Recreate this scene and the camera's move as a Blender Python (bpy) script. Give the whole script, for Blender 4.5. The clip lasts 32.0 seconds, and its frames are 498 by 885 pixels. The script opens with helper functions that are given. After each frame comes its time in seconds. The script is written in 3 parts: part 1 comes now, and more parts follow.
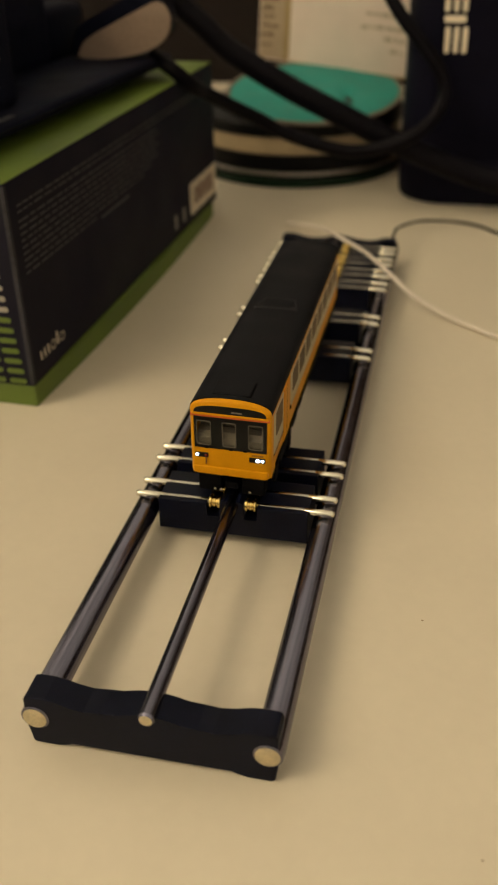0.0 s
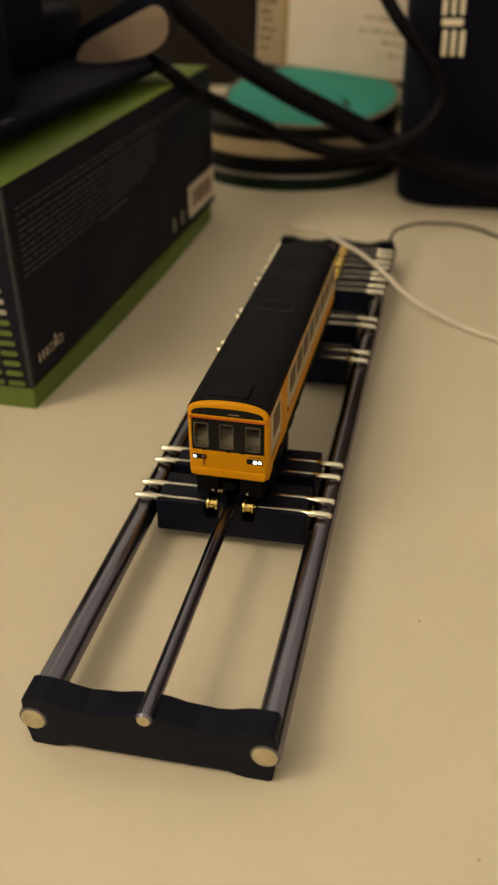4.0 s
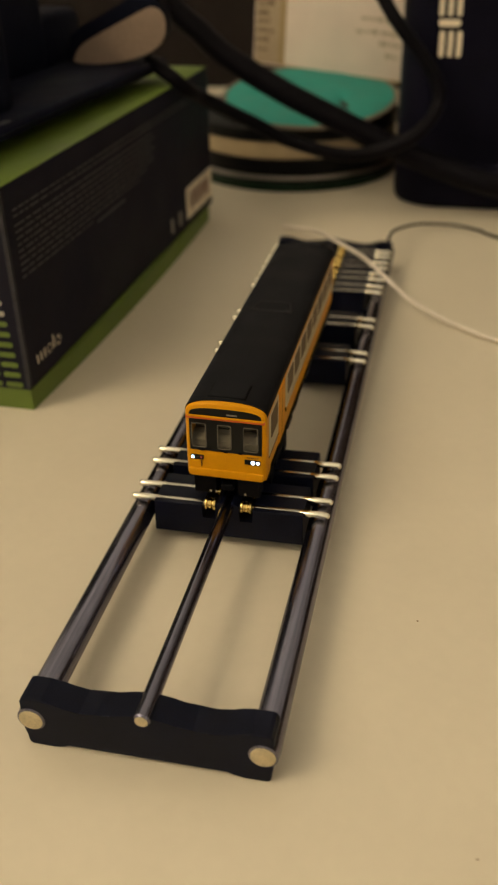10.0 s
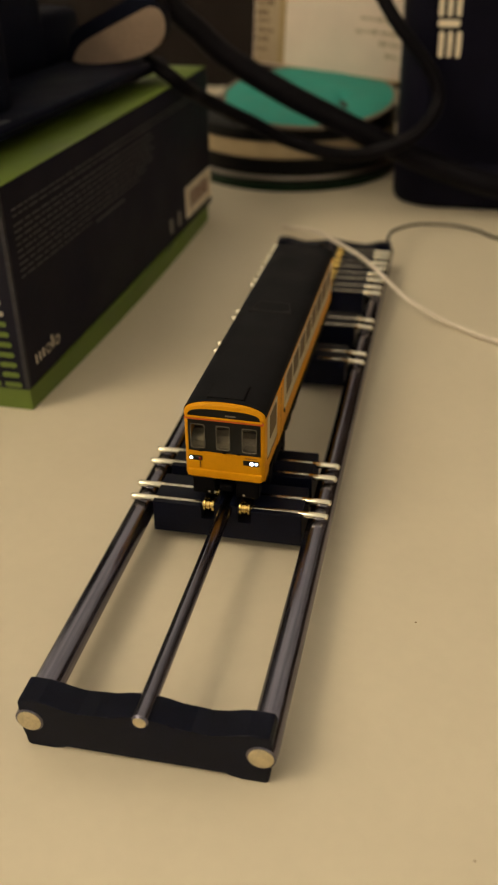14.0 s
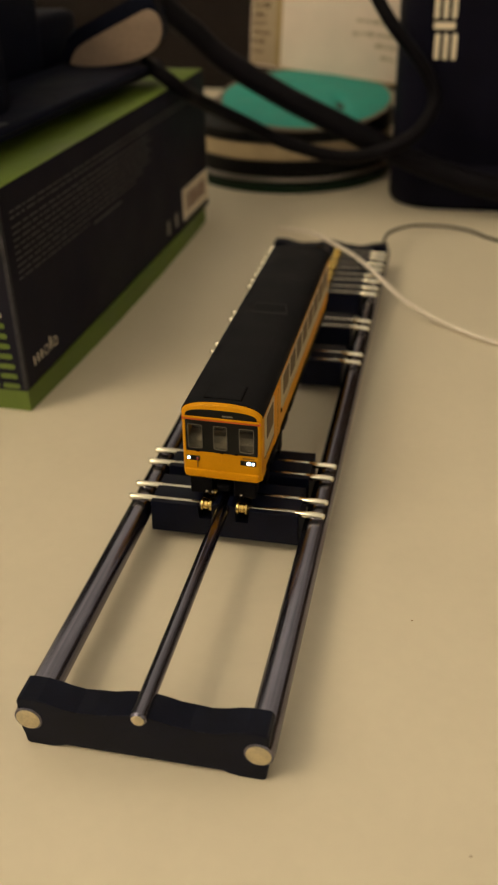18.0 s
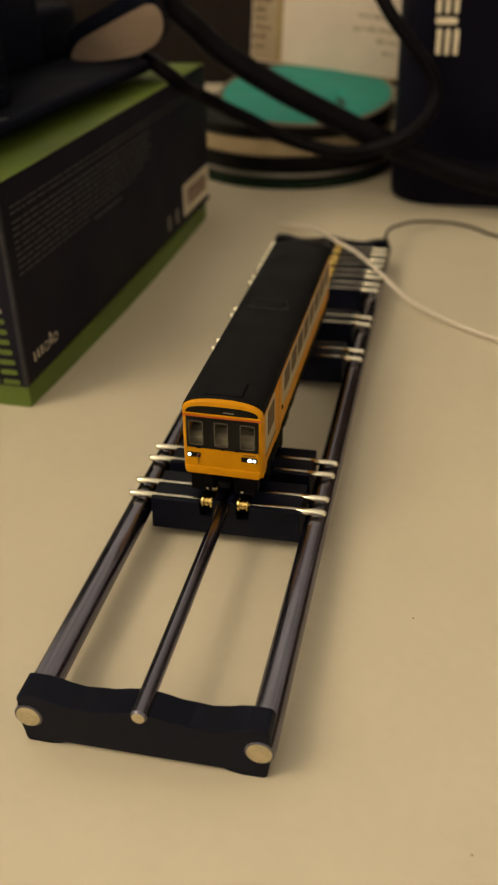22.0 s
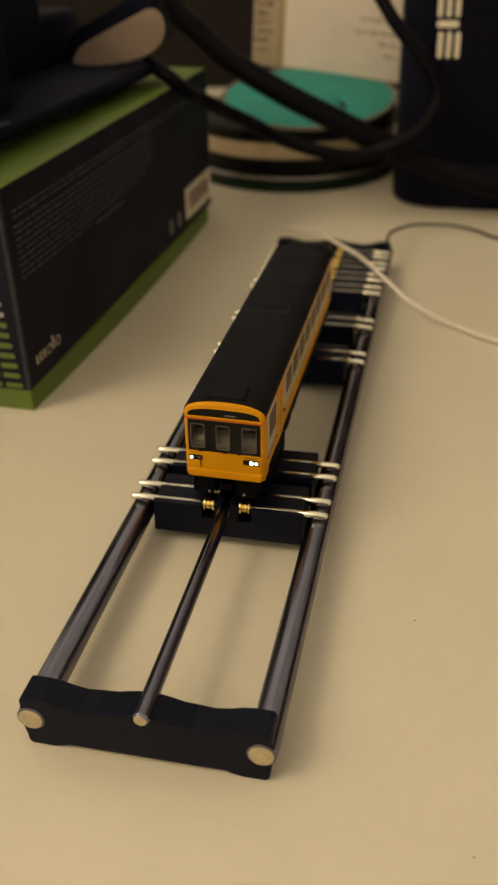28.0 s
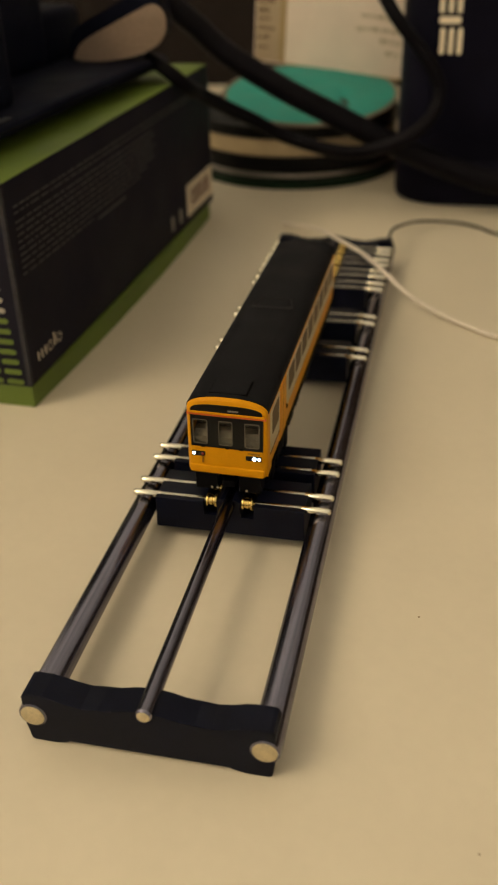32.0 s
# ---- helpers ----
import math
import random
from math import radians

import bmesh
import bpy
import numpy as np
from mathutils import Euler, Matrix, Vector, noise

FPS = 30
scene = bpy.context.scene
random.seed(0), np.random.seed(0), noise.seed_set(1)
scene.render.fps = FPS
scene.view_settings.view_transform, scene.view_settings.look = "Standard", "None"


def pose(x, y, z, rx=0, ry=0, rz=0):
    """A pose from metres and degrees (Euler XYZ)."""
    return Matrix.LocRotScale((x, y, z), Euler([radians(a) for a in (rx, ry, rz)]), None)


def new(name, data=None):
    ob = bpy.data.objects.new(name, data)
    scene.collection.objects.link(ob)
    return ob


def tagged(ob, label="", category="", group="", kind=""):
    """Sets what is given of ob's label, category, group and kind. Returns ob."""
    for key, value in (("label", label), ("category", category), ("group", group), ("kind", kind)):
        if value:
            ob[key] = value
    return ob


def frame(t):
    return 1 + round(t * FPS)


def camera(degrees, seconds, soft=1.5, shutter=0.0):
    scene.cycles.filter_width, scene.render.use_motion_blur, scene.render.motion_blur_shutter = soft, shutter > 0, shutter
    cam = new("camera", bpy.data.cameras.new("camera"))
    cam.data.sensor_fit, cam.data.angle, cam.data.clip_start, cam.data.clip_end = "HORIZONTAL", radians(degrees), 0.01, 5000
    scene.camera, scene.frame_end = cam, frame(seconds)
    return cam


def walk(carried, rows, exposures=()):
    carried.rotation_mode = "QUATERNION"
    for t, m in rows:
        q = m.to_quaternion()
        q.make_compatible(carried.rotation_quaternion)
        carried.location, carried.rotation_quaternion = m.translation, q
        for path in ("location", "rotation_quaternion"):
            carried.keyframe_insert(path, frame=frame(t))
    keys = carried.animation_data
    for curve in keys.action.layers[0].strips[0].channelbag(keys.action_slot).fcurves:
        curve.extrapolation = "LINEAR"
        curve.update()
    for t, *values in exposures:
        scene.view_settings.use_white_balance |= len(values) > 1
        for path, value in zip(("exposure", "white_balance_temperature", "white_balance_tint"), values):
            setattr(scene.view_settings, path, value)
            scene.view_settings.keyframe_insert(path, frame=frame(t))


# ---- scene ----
def view(x, y, z, yaw, pitch, roll):
    """A camera pose from its place, its turn about the vertical, its tilt and its lean."""
    return pose(x, y, z, 0, 0, yaw) @ pose(0, 0, 0, 90 + pitch) @ pose(0, 0, 0, 0, 0, roll)


cam = camera(30.87, 32.0, soft=1.7)
cam.data.dof.use_dof = True
cam.data.dof.focus_distance = 0.187
cam.data.dof.aperture_fstop = 27.0
PATH = [
    (0, view(0.04314, -0.10260, 0.13465, 13.047, -31.606, -1.281)),
    (0.5, view(0.04318, -0.10256, 0.13416, 12.993, -31.590, -1.371)),
    (1, view(0.04398, -0.10311, 0.13484, 13.108, -31.434, -1.488)),
    (1.5, view(0.04382, -0.10322, 0.13450, 13.088, -31.441, -1.482)),
    (2, view(0.04355, -0.10290, 0.13451, 13.009, -31.522, -1.384)),
    (2.5, view(0.04372, -0.10305, 0.13481, 13.044, -31.429, -1.380)),
    (3, view(0.04362, -0.10282, 0.13446, 13.069, -31.510, -1.428)),
    (3.5, view(0.04370, -0.10330, 0.13487, 13.011, -31.457, -1.345)),
    (5.5, view(0.04391, -0.10309, 0.13469, 13.001, -31.411, -1.397)),
    (6, view(0.04350, -0.10299, 0.13454, 12.934, -31.501, -1.304)),
    (6.5, view(0.04377, -0.10322, 0.13481, 12.966, -31.425, -1.393)),
    (7, view(0.04366, -0.10332, 0.13487, 12.960, -31.369, -1.331)),
    (7.5, view(0.04347, -0.10323, 0.13479, 12.896, -31.383, -1.225)),
    (8, view(0.04369, -0.10341, 0.13530, 12.900, -31.394, -1.253)),
    (8.5, view(0.04362, -0.10309, 0.13495, 12.902, -31.453, -1.268)),
    (9, view(0.04390, -0.10318, 0.13474, 12.930, -31.412, -1.322)),
    (9.5, view(0.04395, -0.10326, 0.13471, 12.908, -31.437, -1.386)),
    (10, view(0.04411, -0.10334, 0.13466, 12.940, -31.343, -1.466)),
    (10.5, view(0.04419, -0.10317, 0.13443, 12.950, -31.429, -1.432)),
    (11, view(0.04375, -0.10324, 0.13485, 12.844, -31.458, -1.261)),
    (11.5, view(0.04451, -0.10335, 0.13484, 12.880, -31.374, -1.435)),
    (12, view(0.04434, -0.10324, 0.13480, 12.883, -31.428, -1.360)),
    (12.5, view(0.04440, -0.10338, 0.13474, 12.860, -31.385, -1.387)),
    (13, view(0.04415, -0.10340, 0.13500, 12.818, -31.435, -1.292)),
    (13.5, view(0.04427, -0.10336, 0.13478, 12.826, -31.352, -1.351)),
    (14, view(0.04410, -0.10318, 0.13510, 12.845, -31.413, -1.305)),
    (14.5, view(0.04484, -0.10349, 0.13501, 12.706, -31.426, -1.362)),
    (16.5, view(0.04436, -0.10372, 0.13488, 12.791, -31.419, -1.431)),
    (17, view(0.04417, -0.10406, 0.13537, 12.746, -31.387, -1.313)),
    (17.5, view(0.04447, -0.10416, 0.13535, 12.717, -31.355, -1.355)),
    (18, view(0.04459, -0.10438, 0.13538, 12.700, -31.297, -1.376)),
    (18.5, view(0.04428, -0.10414, 0.13508, 12.636, -31.236, -1.272)),
    (19, view(0.04484, -0.10418, 0.13510, 12.715, -31.234, -1.435)),
    (19.5, view(0.04453, -0.10380, 0.13484, 12.671, -31.481, -1.367)),
    (20, view(0.04485, -0.10403, 0.13507, 12.543, -31.504, -1.307)),
    (20.5, view(0.04486, -0.10429, 0.13530, 12.581, -31.331, -1.328)),
    (21, view(0.04478, -0.10441, 0.13558, 12.633, -31.374, -1.342)),
    (21.5, view(0.04429, -0.10406, 0.13541, 12.529, -31.619, -1.174)),
    (22, view(0.04421, -0.10374, 0.13517, 12.699, -31.553, -1.278)),
    (22.5, view(0.04431, -0.10359, 0.13475, 12.799, -31.576, -1.456)),
    (23, view(0.04471, -0.10399, 0.13518, 12.755, -31.395, -1.404)),
    (23.5, view(0.04412, -0.10429, 0.13566, 12.677, -31.338, -1.216)),
    (24, view(0.04441, -0.10386, 0.13510, 12.680, -31.439, -1.247)),
    (24.5, view(0.04402, -0.10408, 0.13553, 12.746, -31.382, -1.197)),
    (25, view(0.04416, -0.10435, 0.13599, 12.771, -31.282, -1.229)),
    (25.5, view(0.04401, -0.10405, 0.13553, 12.803, -31.317, -1.296)),
    (27.5, view(0.04418, -0.10387, 0.13536, 12.808, -31.409, -1.315)),
    (28, view(0.04457, -0.10401, 0.13530, 12.924, -31.356, -1.503)),
    (28.5, view(0.04413, -0.10423, 0.13544, 12.800, -31.335, -1.300)),
    (29, view(0.04440, -0.10439, 0.13539, 12.811, -31.215, -1.422)),
    (29.5, view(0.04500, -0.10451, 0.13560, 12.805, -31.183, -1.491)),
    (30, view(0.04466, -0.10432, 0.13571, 12.798, -31.241, -1.394)),
    (30.5, view(0.04437, -0.10475, 0.13599, 12.803, -31.069, -1.372)),
    (31, view(0.04424, -0.10493, 0.13590, 12.777, -30.968, -1.402)),
    (31.5, view(0.04436, -0.10476, 0.13566, 12.868, -31.123, -1.457)),
    (32, view(0.04394, -0.10366, 0.13410, 12.962, -31.408, -1.528)),
]

walk(cam, PATH, exposures=((0.0, 0.0, 6500, 10), (23.4, 0.0, 6500, 10), (23.9, 0.0, 7000, 10), (24.4, 0.0, 6950, 10), (25.3, 0.0, 6850, 10), (27.0, 0.0, 6500, 10), (32.0, 0.0, 6500, 10)))

# ---- light ----
world = bpy.data.worlds.new("room_dark")
scene.world = world
world.use_nodes = True
world.node_tree.nodes["Background"].inputs[0].default_value = (0.30, 0.36, 0.50, 1)
world.node_tree.nodes["Background"].inputs[1].default_value = 0.02

bulb = bpy.data.lights.new("ceiling_bulb", "POINT")
bulb.shadow_soft_size = 0.27
bulb.energy, bulb.color = 24.9, (1.0, 0.795, 0.485)
lamp = new("ceiling_bulb", bulb)
lamp.location = (-0.98, -0.73, 1.42)

# ---- materials ----


def material(name, colour, rough=0.5, metal=0.0, grain=0.15, size=0.002, blotch=0.15, blotch_size=0.03,
             bump=0.15, coat=0.0, emit=None, random_tone=0.0, spec=0.5, edge=1.0, streak=False):
    """A surface with two scales of tone, uneven gloss and fine relief, in object space."""
    m = bpy.data.materials.new(name)
    m.use_nodes = True
    n, l = m.node_tree.nodes, m.node_tree.links
    bsdf = n["Principled BSDF"]
    coords = n.new("ShaderNodeTexCoord")
    fine, broad = n.new("ShaderNodeTexNoise"), n.new("ShaderNodeTexNoise")
    for tex, s in ((fine, size), (broad, blotch_size)):
        tex.inputs["Scale"].default_value = 1.0 / s
        tex.inputs["Detail"].default_value = 4.0
        l.new(coords.outputs["Object"], tex.inputs["Vector"])
    if streak:
        drawn = n.new("ShaderNodeMapping")
        drawn.inputs["Scale"].default_value = (1.0, 0.015, 1.0)
        l.new(coords.outputs["Object"], drawn.inputs["Vector"])
        l.new(drawn.outputs["Vector"], fine.inputs["Vector"])
    last = None
    for tex, amount in ((fine, grain), (broad, blotch)):
        ramp = n.new("ShaderNodeMapRange")
        ramp.inputs["From Min"].default_value, ramp.inputs["From Max"].default_value = 0.3, 0.7
        ramp.inputs["To Min"].default_value, ramp.inputs["To Max"].default_value = 1 - amount, 1 + amount
        l.new(tex.outputs["Fac"], ramp.inputs["Value"])
        if last is None:
            last = ramp.outputs["Result"]
        else:
            mul = n.new("ShaderNodeMath")
            mul.operation = "MULTIPLY"
            l.new(last, mul.inputs[0])
            l.new(ramp.outputs["Result"], mul.inputs[1])
            last = mul.outputs[0]
    if random_tone:
        info = n.new("ShaderNodeObjectInfo")
        ramp = n.new("ShaderNodeMapRange")
        ramp.inputs["To Min"].default_value, ramp.inputs["To Max"].default_value = 1 - random_tone, 1 + random_tone
        l.new(info.outputs["Random"], ramp.inputs["Value"])
        mul = n.new("ShaderNodeMath")
        mul.operation = "MULTIPLY"
        l.new(last, mul.inputs[0])
        l.new(ramp.outputs["Result"], mul.inputs[1])
        last = mul.outputs[0]
    tone = n.new("ShaderNodeVectorMath")
    tone.operation = "SCALE"
    tone.inputs[0].default_value = colour
    l.new(last, tone.inputs["Scale"])
    l.new(tone.outputs["Vector"], bsdf.inputs["Base Color"])
    gloss = n.new("ShaderNodeMapRange")
    gloss.inputs["From Min"].default_value, gloss.inputs["From Max"].default_value = 0.25, 0.75
    gloss.inputs["To Min"].default_value = max(0.03, rough * 0.82)
    gloss.inputs["To Max"].default_value = min(1.0, rough * 1.18)
    l.new(broad.outputs["Fac"], gloss.inputs["Value"])
    l.new(gloss.outputs["Result"], bsdf.inputs["Roughness"])
    bsdf.inputs["Metallic"].default_value = metal
    bsdf.inputs["Specular IOR Level"].default_value = spec
    bsdf.inputs["Coat Weight"].default_value = coat
    bsdf.inputs["Specular Tint"].default_value = (edge, edge, edge, 1)
    if bump:
        b = n.new("ShaderNodeBump")
        b.inputs["Strength"].default_value = bump
        b.inputs["Distance"].default_value = size * 0.15
        l.new(fine.outputs["Fac"], b.inputs["Height"])
        l.new(b.outputs["Normal"], bsdf.inputs["Normal"])
    if emit:
        bsdf.inputs["Emission Color"].default_value = (*emit[:3], 1)
        bsdf.inputs["Emission Strength"].default_value = emit[3]
    return m


DESK = material("desk_laminate", (0.70, 0.63, 0.505), 0.40, grain=0.012, size=0.003, blotch=0.04, blotch_size=0.06, bump=0.0, spec=0.5)
PANE_EDGE = material("moulded_pane_edge", (0.13, 0.115, 0.09), 0.3, grain=0.1, size=0.0005)
# Blue in this black stands in for cool light reflected on the tops.
BLACK_ANOD = material("black_anodised", (0.0030, 0.0042, 0.0130), 0.42, spec=0.12, grain=0.25, size=0.0004, blotch=0.2, blotch_size=0.01, bump=0.1)
BLACK_PLASTIC = material("black_plastic", (0.0030, 0.0030, 0.0042), 0.55, spec=0.06, grain=0.2, size=0.0006, blotch=0.2, blotch_size=0.01)
# Bluish base imitates the cool sheen reflected along the rods.
STEEL = material("polished_steel", (0.170, 0.166, 0.218), 0.23, metal=1.0, streak=True, grain=0.22, size=0.0008, blotch=0.10, blotch_size=0.02, bump=0.0, edge=0.95)
STEEL_END = material("turned_steel_end", (0.64, 0.56, 0.39), 0.42, metal=1.0, grain=0.12, size=0.0005, blotch=0.18, blotch_size=0.003, bump=0.2)
PIN = material("bright_steel_pin", (0.46, 0.44, 0.38), 0.18, metal=1.0, grain=0.1, size=0.0005, blotch=0.15, blotch_size=0.004, bump=0.05)
SLEEVE = material("nickel_sleeve", (0.74, 0.70, 0.58), 0.17, metal=1.0, grain=0.06, size=0.0005, blotch=0.08, blotch_size=0.004, bump=0.08)
BRASS = material("brass", (0.68, 0.51, 0.185), 0.16, metal=1.0, grain=0.1, size=0.0004, blotch=0.15, blotch_size=0.002, bump=0.05)
ORANGE = material("orange_yellow_paint", (0.66, 0.285, 0.0025), 0.42, spec=0.12, grain=0.05, size=0.0003, blotch=0.06, blotch_size=0.006, bump=0.06)
RED_LINE = material("red_orange_paint", (0.62, 0.11, 0.015), 0.4, grain=0.05, size=0.0003)
CREAM = material("cream_paint", (0.50, 0.42, 0.28), 0.4, grain=0.05, size=0.0003, blotch=0.06, blotch_size=0.005)
ROOF = material("matt_black_roof_paint", (0.0075, 0.0078, 0.0105), 0.65, spec=0.08, grain=0.2, size=0.0004, blotch=0.2, blotch_size=0.012, bump=0.2)
ROOF_EDGE = material("dark_grey_paint", (0.0190, 0.0185, 0.0205), 0.6, spec=0.10, grain=0.3, size=0.0005)
GROOVE = material("matt_black_groove", (0.0038, 0.0036, 0.0040), 0.9, spec=0.02, grain=0.2, size=0.0004)
GLAZING_BLACK = material("gloss_black_panel", (0.006, 0.006, 0.006), 0.3, spec=0.3, grain=0.1, size=0.0005)
SIDE_GLASS = material("brown_tinted_glazing", (0.115, 0.073, 0.035), 0.5, spec=0.15, grain=0.1, size=0.0008, blotch=0.3, blotch_size=0.004, random_tone=0.3)
LAMP_WHITE = material("lit_headlight", (0.9, 0.95, 1.0), 0.3, emit=(0.55, 0.80, 1.0, 7.0))
INK_AND_SHADOW = material("brown_ink_and_shadow", (0.05, 0.02, 0.005), 0.6, grain=0.1, size=0.0003)
LAMP_RED = material("tail_lamp_lens", (0.16, 0.02, 0.015), 0.25)
PRINT_GREY = material("pale_print", (0.36, 0.33, 0.28), 0.6, grain=0.1, size=0.0004)
PRINT_DIM = material("dim_grey_print", (0.056, 0.050, 0.052), 0.6, grain=0.25, size=0.0006)
PRINT_FAINT = material("faint_print", (0.20, 0.18, 0.15), 0.6, grain=0.2, size=0.0003)
PRINT_MARK = material("grey_mark_print", (0.27, 0.245, 0.21), 0.6, grain=0.2, size=0.0004)
PRINT_WHITE = material("white_print", (0.76, 0.67, 0.53), 0.55, grain=0.1, size=0.0005)
BOX_BLACK = material("black_card_sleeve", (0.0112, 0.0106, 0.0205), 0.6, spec=0.10, grain=0.12, size=0.0006, blotch=0.15, blotch_size=0.03)
BARCODE = material("brown_black_ink", (0.19, 0.10, 0.075), 0.6, grain=0.1, size=0.0005)
GREY_EDGE = material("grey_edge_line", (0.017, 0.017, 0.024), 0.7, grain=0.5, size=0.0015, blotch=0.4, blotch_size=0.008)
BOX_GREEN = material("green_card", (0.108, 0.165, 0.020), 0.55, grain=0.08, size=0.0006, blotch=0.12, blotch_size=0.03)
# Dark casing with the cool reflected light painted in as blue.
DARK_TECH = material("dark_casing_cool_tint", (0.0052, 0.0064, 0.0150), 0.6, spec=0.04, grain=0.2, size=0.0008, blotch=0.2, blotch_size=0.03)
BEIGE = material("beige_pad", (0.25, 0.18, 0.135), 0.75, grain=0.12, size=0.0012, blotch=0.1, blotch_size=0.01, bump=0.3)
CABLE = material("black_cable_jacket", (0.0044, 0.0039, 0.0062), 0.5, spec=0.06, grain=0.15, size=0.001, blotch=0.2, blotch_size=0.02)
WHITE_WIRE = material("white_wire_jacket", (0.80, 0.72, 0.645), 0.5, grain=0.06, size=0.001)
TEAL = material("teal_cloth", (0.022, 0.262, 0.228), 0.8, grain=0.12, size=0.0012, blotch=0.12, blotch_size=0.012, bump=0.4)
CREAM_CARD = material("cream_card_band", (0.40, 0.31, 0.19), 0.65, grain=0.12, size=0.0012, blotch=0.12, blotch_size=0.012)
TIN_RIM = material("worn_beige_rim", (0.18, 0.142, 0.105), 0.6, grain=0.2, size=0.0015)
STACK_BLACK = material("black_lacquer", (0.005, 0.005, 0.006), 0.4, spec=0.10, grain=0.15, size=0.001)
# Dark green of the tin foot, painting in the teal shadow at the base.
STACK_GREEN = material("dark_green_shadow_tone", (0.008, 0.022, 0.013), 0.4, spec=0.15, grain=0.15, size=0.001)
SILVER = material("silver_rim", (0.46, 0.43, 0.42), 0.35, metal=1.0, grain=0.1, size=0.001)
CARTON_WHITE = material("off_white_card", (0.80, 0.672, 0.595), 0.6, grain=0.04, size=0.001, blotch=0.05, blotch_size=0.02)
CARTON_OCHRE = material("ochre_print_and_shadow", (0.33, 0.23, 0.10), 0.55, grain=0.1, size=0.001)
CARTON_INK = material("smudged_brown_ink", (0.10, 0.06, 0.035), 0.6, grain=0.3, size=0.002)
CARTON_STRIP = material("beige_label", (0.38, 0.29, 0.195), 0.55, grain=0.06, size=0.001)
CARTON_PRINT = material("faded_print", (0.47, 0.38, 0.28), 0.55, grain=0.1, size=0.001)
CANISTER = material("matt_black_lacquer", (0.0052, 0.0052, 0.0135), 0.5, spec=0.06, grain=0.12, size=0.001, blotch=0.15, blotch_size=0.02)
# Faint blue put into the wall colour to cool the bounced light.
WALL = material("cool_bounce_paint", (0.90, 0.92, 0.965), 0.85, grain=0.06, size=0.004, blotch=0.08, blotch_size=0.2)
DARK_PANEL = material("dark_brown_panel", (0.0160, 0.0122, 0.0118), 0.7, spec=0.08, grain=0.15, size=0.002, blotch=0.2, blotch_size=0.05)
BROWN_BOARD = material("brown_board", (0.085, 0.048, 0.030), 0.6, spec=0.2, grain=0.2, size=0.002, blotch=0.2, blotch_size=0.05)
CRUMB = material("dust_speck", (0.36, 0.27, 0.17), 0.9)

GLASS = bpy.data.materials.new("clear_glazing")
GLASS.use_nodes = True
glass = GLASS.node_tree.nodes["Principled BSDF"]
glass.inputs["Transmission Weight"].default_value = 1.0
glass.inputs["Base Color"].default_value = (0.86, 0.86, 0.83, 1)
glass.inputs["Roughness"].default_value = 0.06
glass.inputs["IOR"].default_value = 1.35
CAB_WALL = material("dark_grey_cab_moulding", (0.06, 0.055, 0.05), 0.6, grain=0.15, size=0.0005)
CONSOLE = material("beige_cab_moulding", (0.25, 0.22, 0.17), 0.6, grain=0.1, size=0.0005, blotch=0.2, blotch_size=0.002)

# ---- mesh helpers ----


def empty(name, x=0.0, y=0.0, z=0.0, rz=0.0):
    ob = new(name)
    ob.empty_display_size = 0.005
    ob.matrix_world = pose(x, y, z, 0, 0, rz)
    return ob


def part(name, bm, mat, parent=None, label="", smooth=False, at=None, crease=38):
    """Link a bmesh as one mesh object under a thing or a part."""
    me = bpy.data.meshes.new(name)
    bmesh.ops.recalc_face_normals(bm, faces=bm.faces)
    bm.to_mesh(me)
    bm.free()
    me.materials.append(mat)
    if smooth:
        for p in me.polygons:
            p.use_smooth = True
        me.set_sharp_from_angle(angle=radians(crease))
    ob = new(name, me)
    if parent is not None:
        ob.parent = parent
    if at is not None:
        ob.matrix_local = at
    if label:
        ob["label"] = label
    return ob


def again(name, ob, parent, at):
    """Another object on the same mesh."""
    o = new(name, ob.data)
    o.parent = parent
    o.matrix_local = at
    for key in ("label",):
        if key in ob:
            o[key] = ob[key]
    return o


def bm_box(x0, x1, y0, y1, z0, z1, bevel=0.0, seg=2, bm=None):
    own = bm is None
    bm = bmesh.new() if own else bm
    made = bmesh.ops.create_cube(bm, size=1.0)["verts"]
    bmesh.ops.transform(bm, matrix=Matrix.Translation(((x0 + x1) / 2, (y0 + y1) / 2, (z0 + z1) / 2))
                        @ Matrix.Diagonal((x1 - x0, y1 - y0, z1 - z0, 1)), verts=made)
    if bevel:
        edges = list({e for v in made for e in v.link_edges})
        bmesh.ops.bevel(bm, geom=edges, offset=bevel, segments=seg, profile=0.5, affect="EDGES")
    return bm


def bm_lathe(profile, n=48, axis="z", bm=None, at=(0, 0, 0)):
    """Turn (radius, height) pairs about an axis, closed at both ends."""
    bm = bmesh.new() if bm is None else bm
    rings = []
    for r, h in profile:
        ring = []
        for i in range(n):
            a = 2 * math.pi * i / n
            c, s = r * math.cos(a), r * math.sin(a)
            v = {"z": (c, s, h), "x": (h, c, s), "y": (c, h, s)}[axis]
            ring.append(bm.verts.new(Vector(v) + Vector(at)))
        rings.append(ring)
    for a, b in zip(rings, rings[1:]):
        for i in range(n):
            bm.faces.new((a[i], a[(i + 1) % n], b[(i + 1) % n], b[i]))
    bm.faces.new(rings[0])
    bm.faces.new(rings[-1])
    return bm


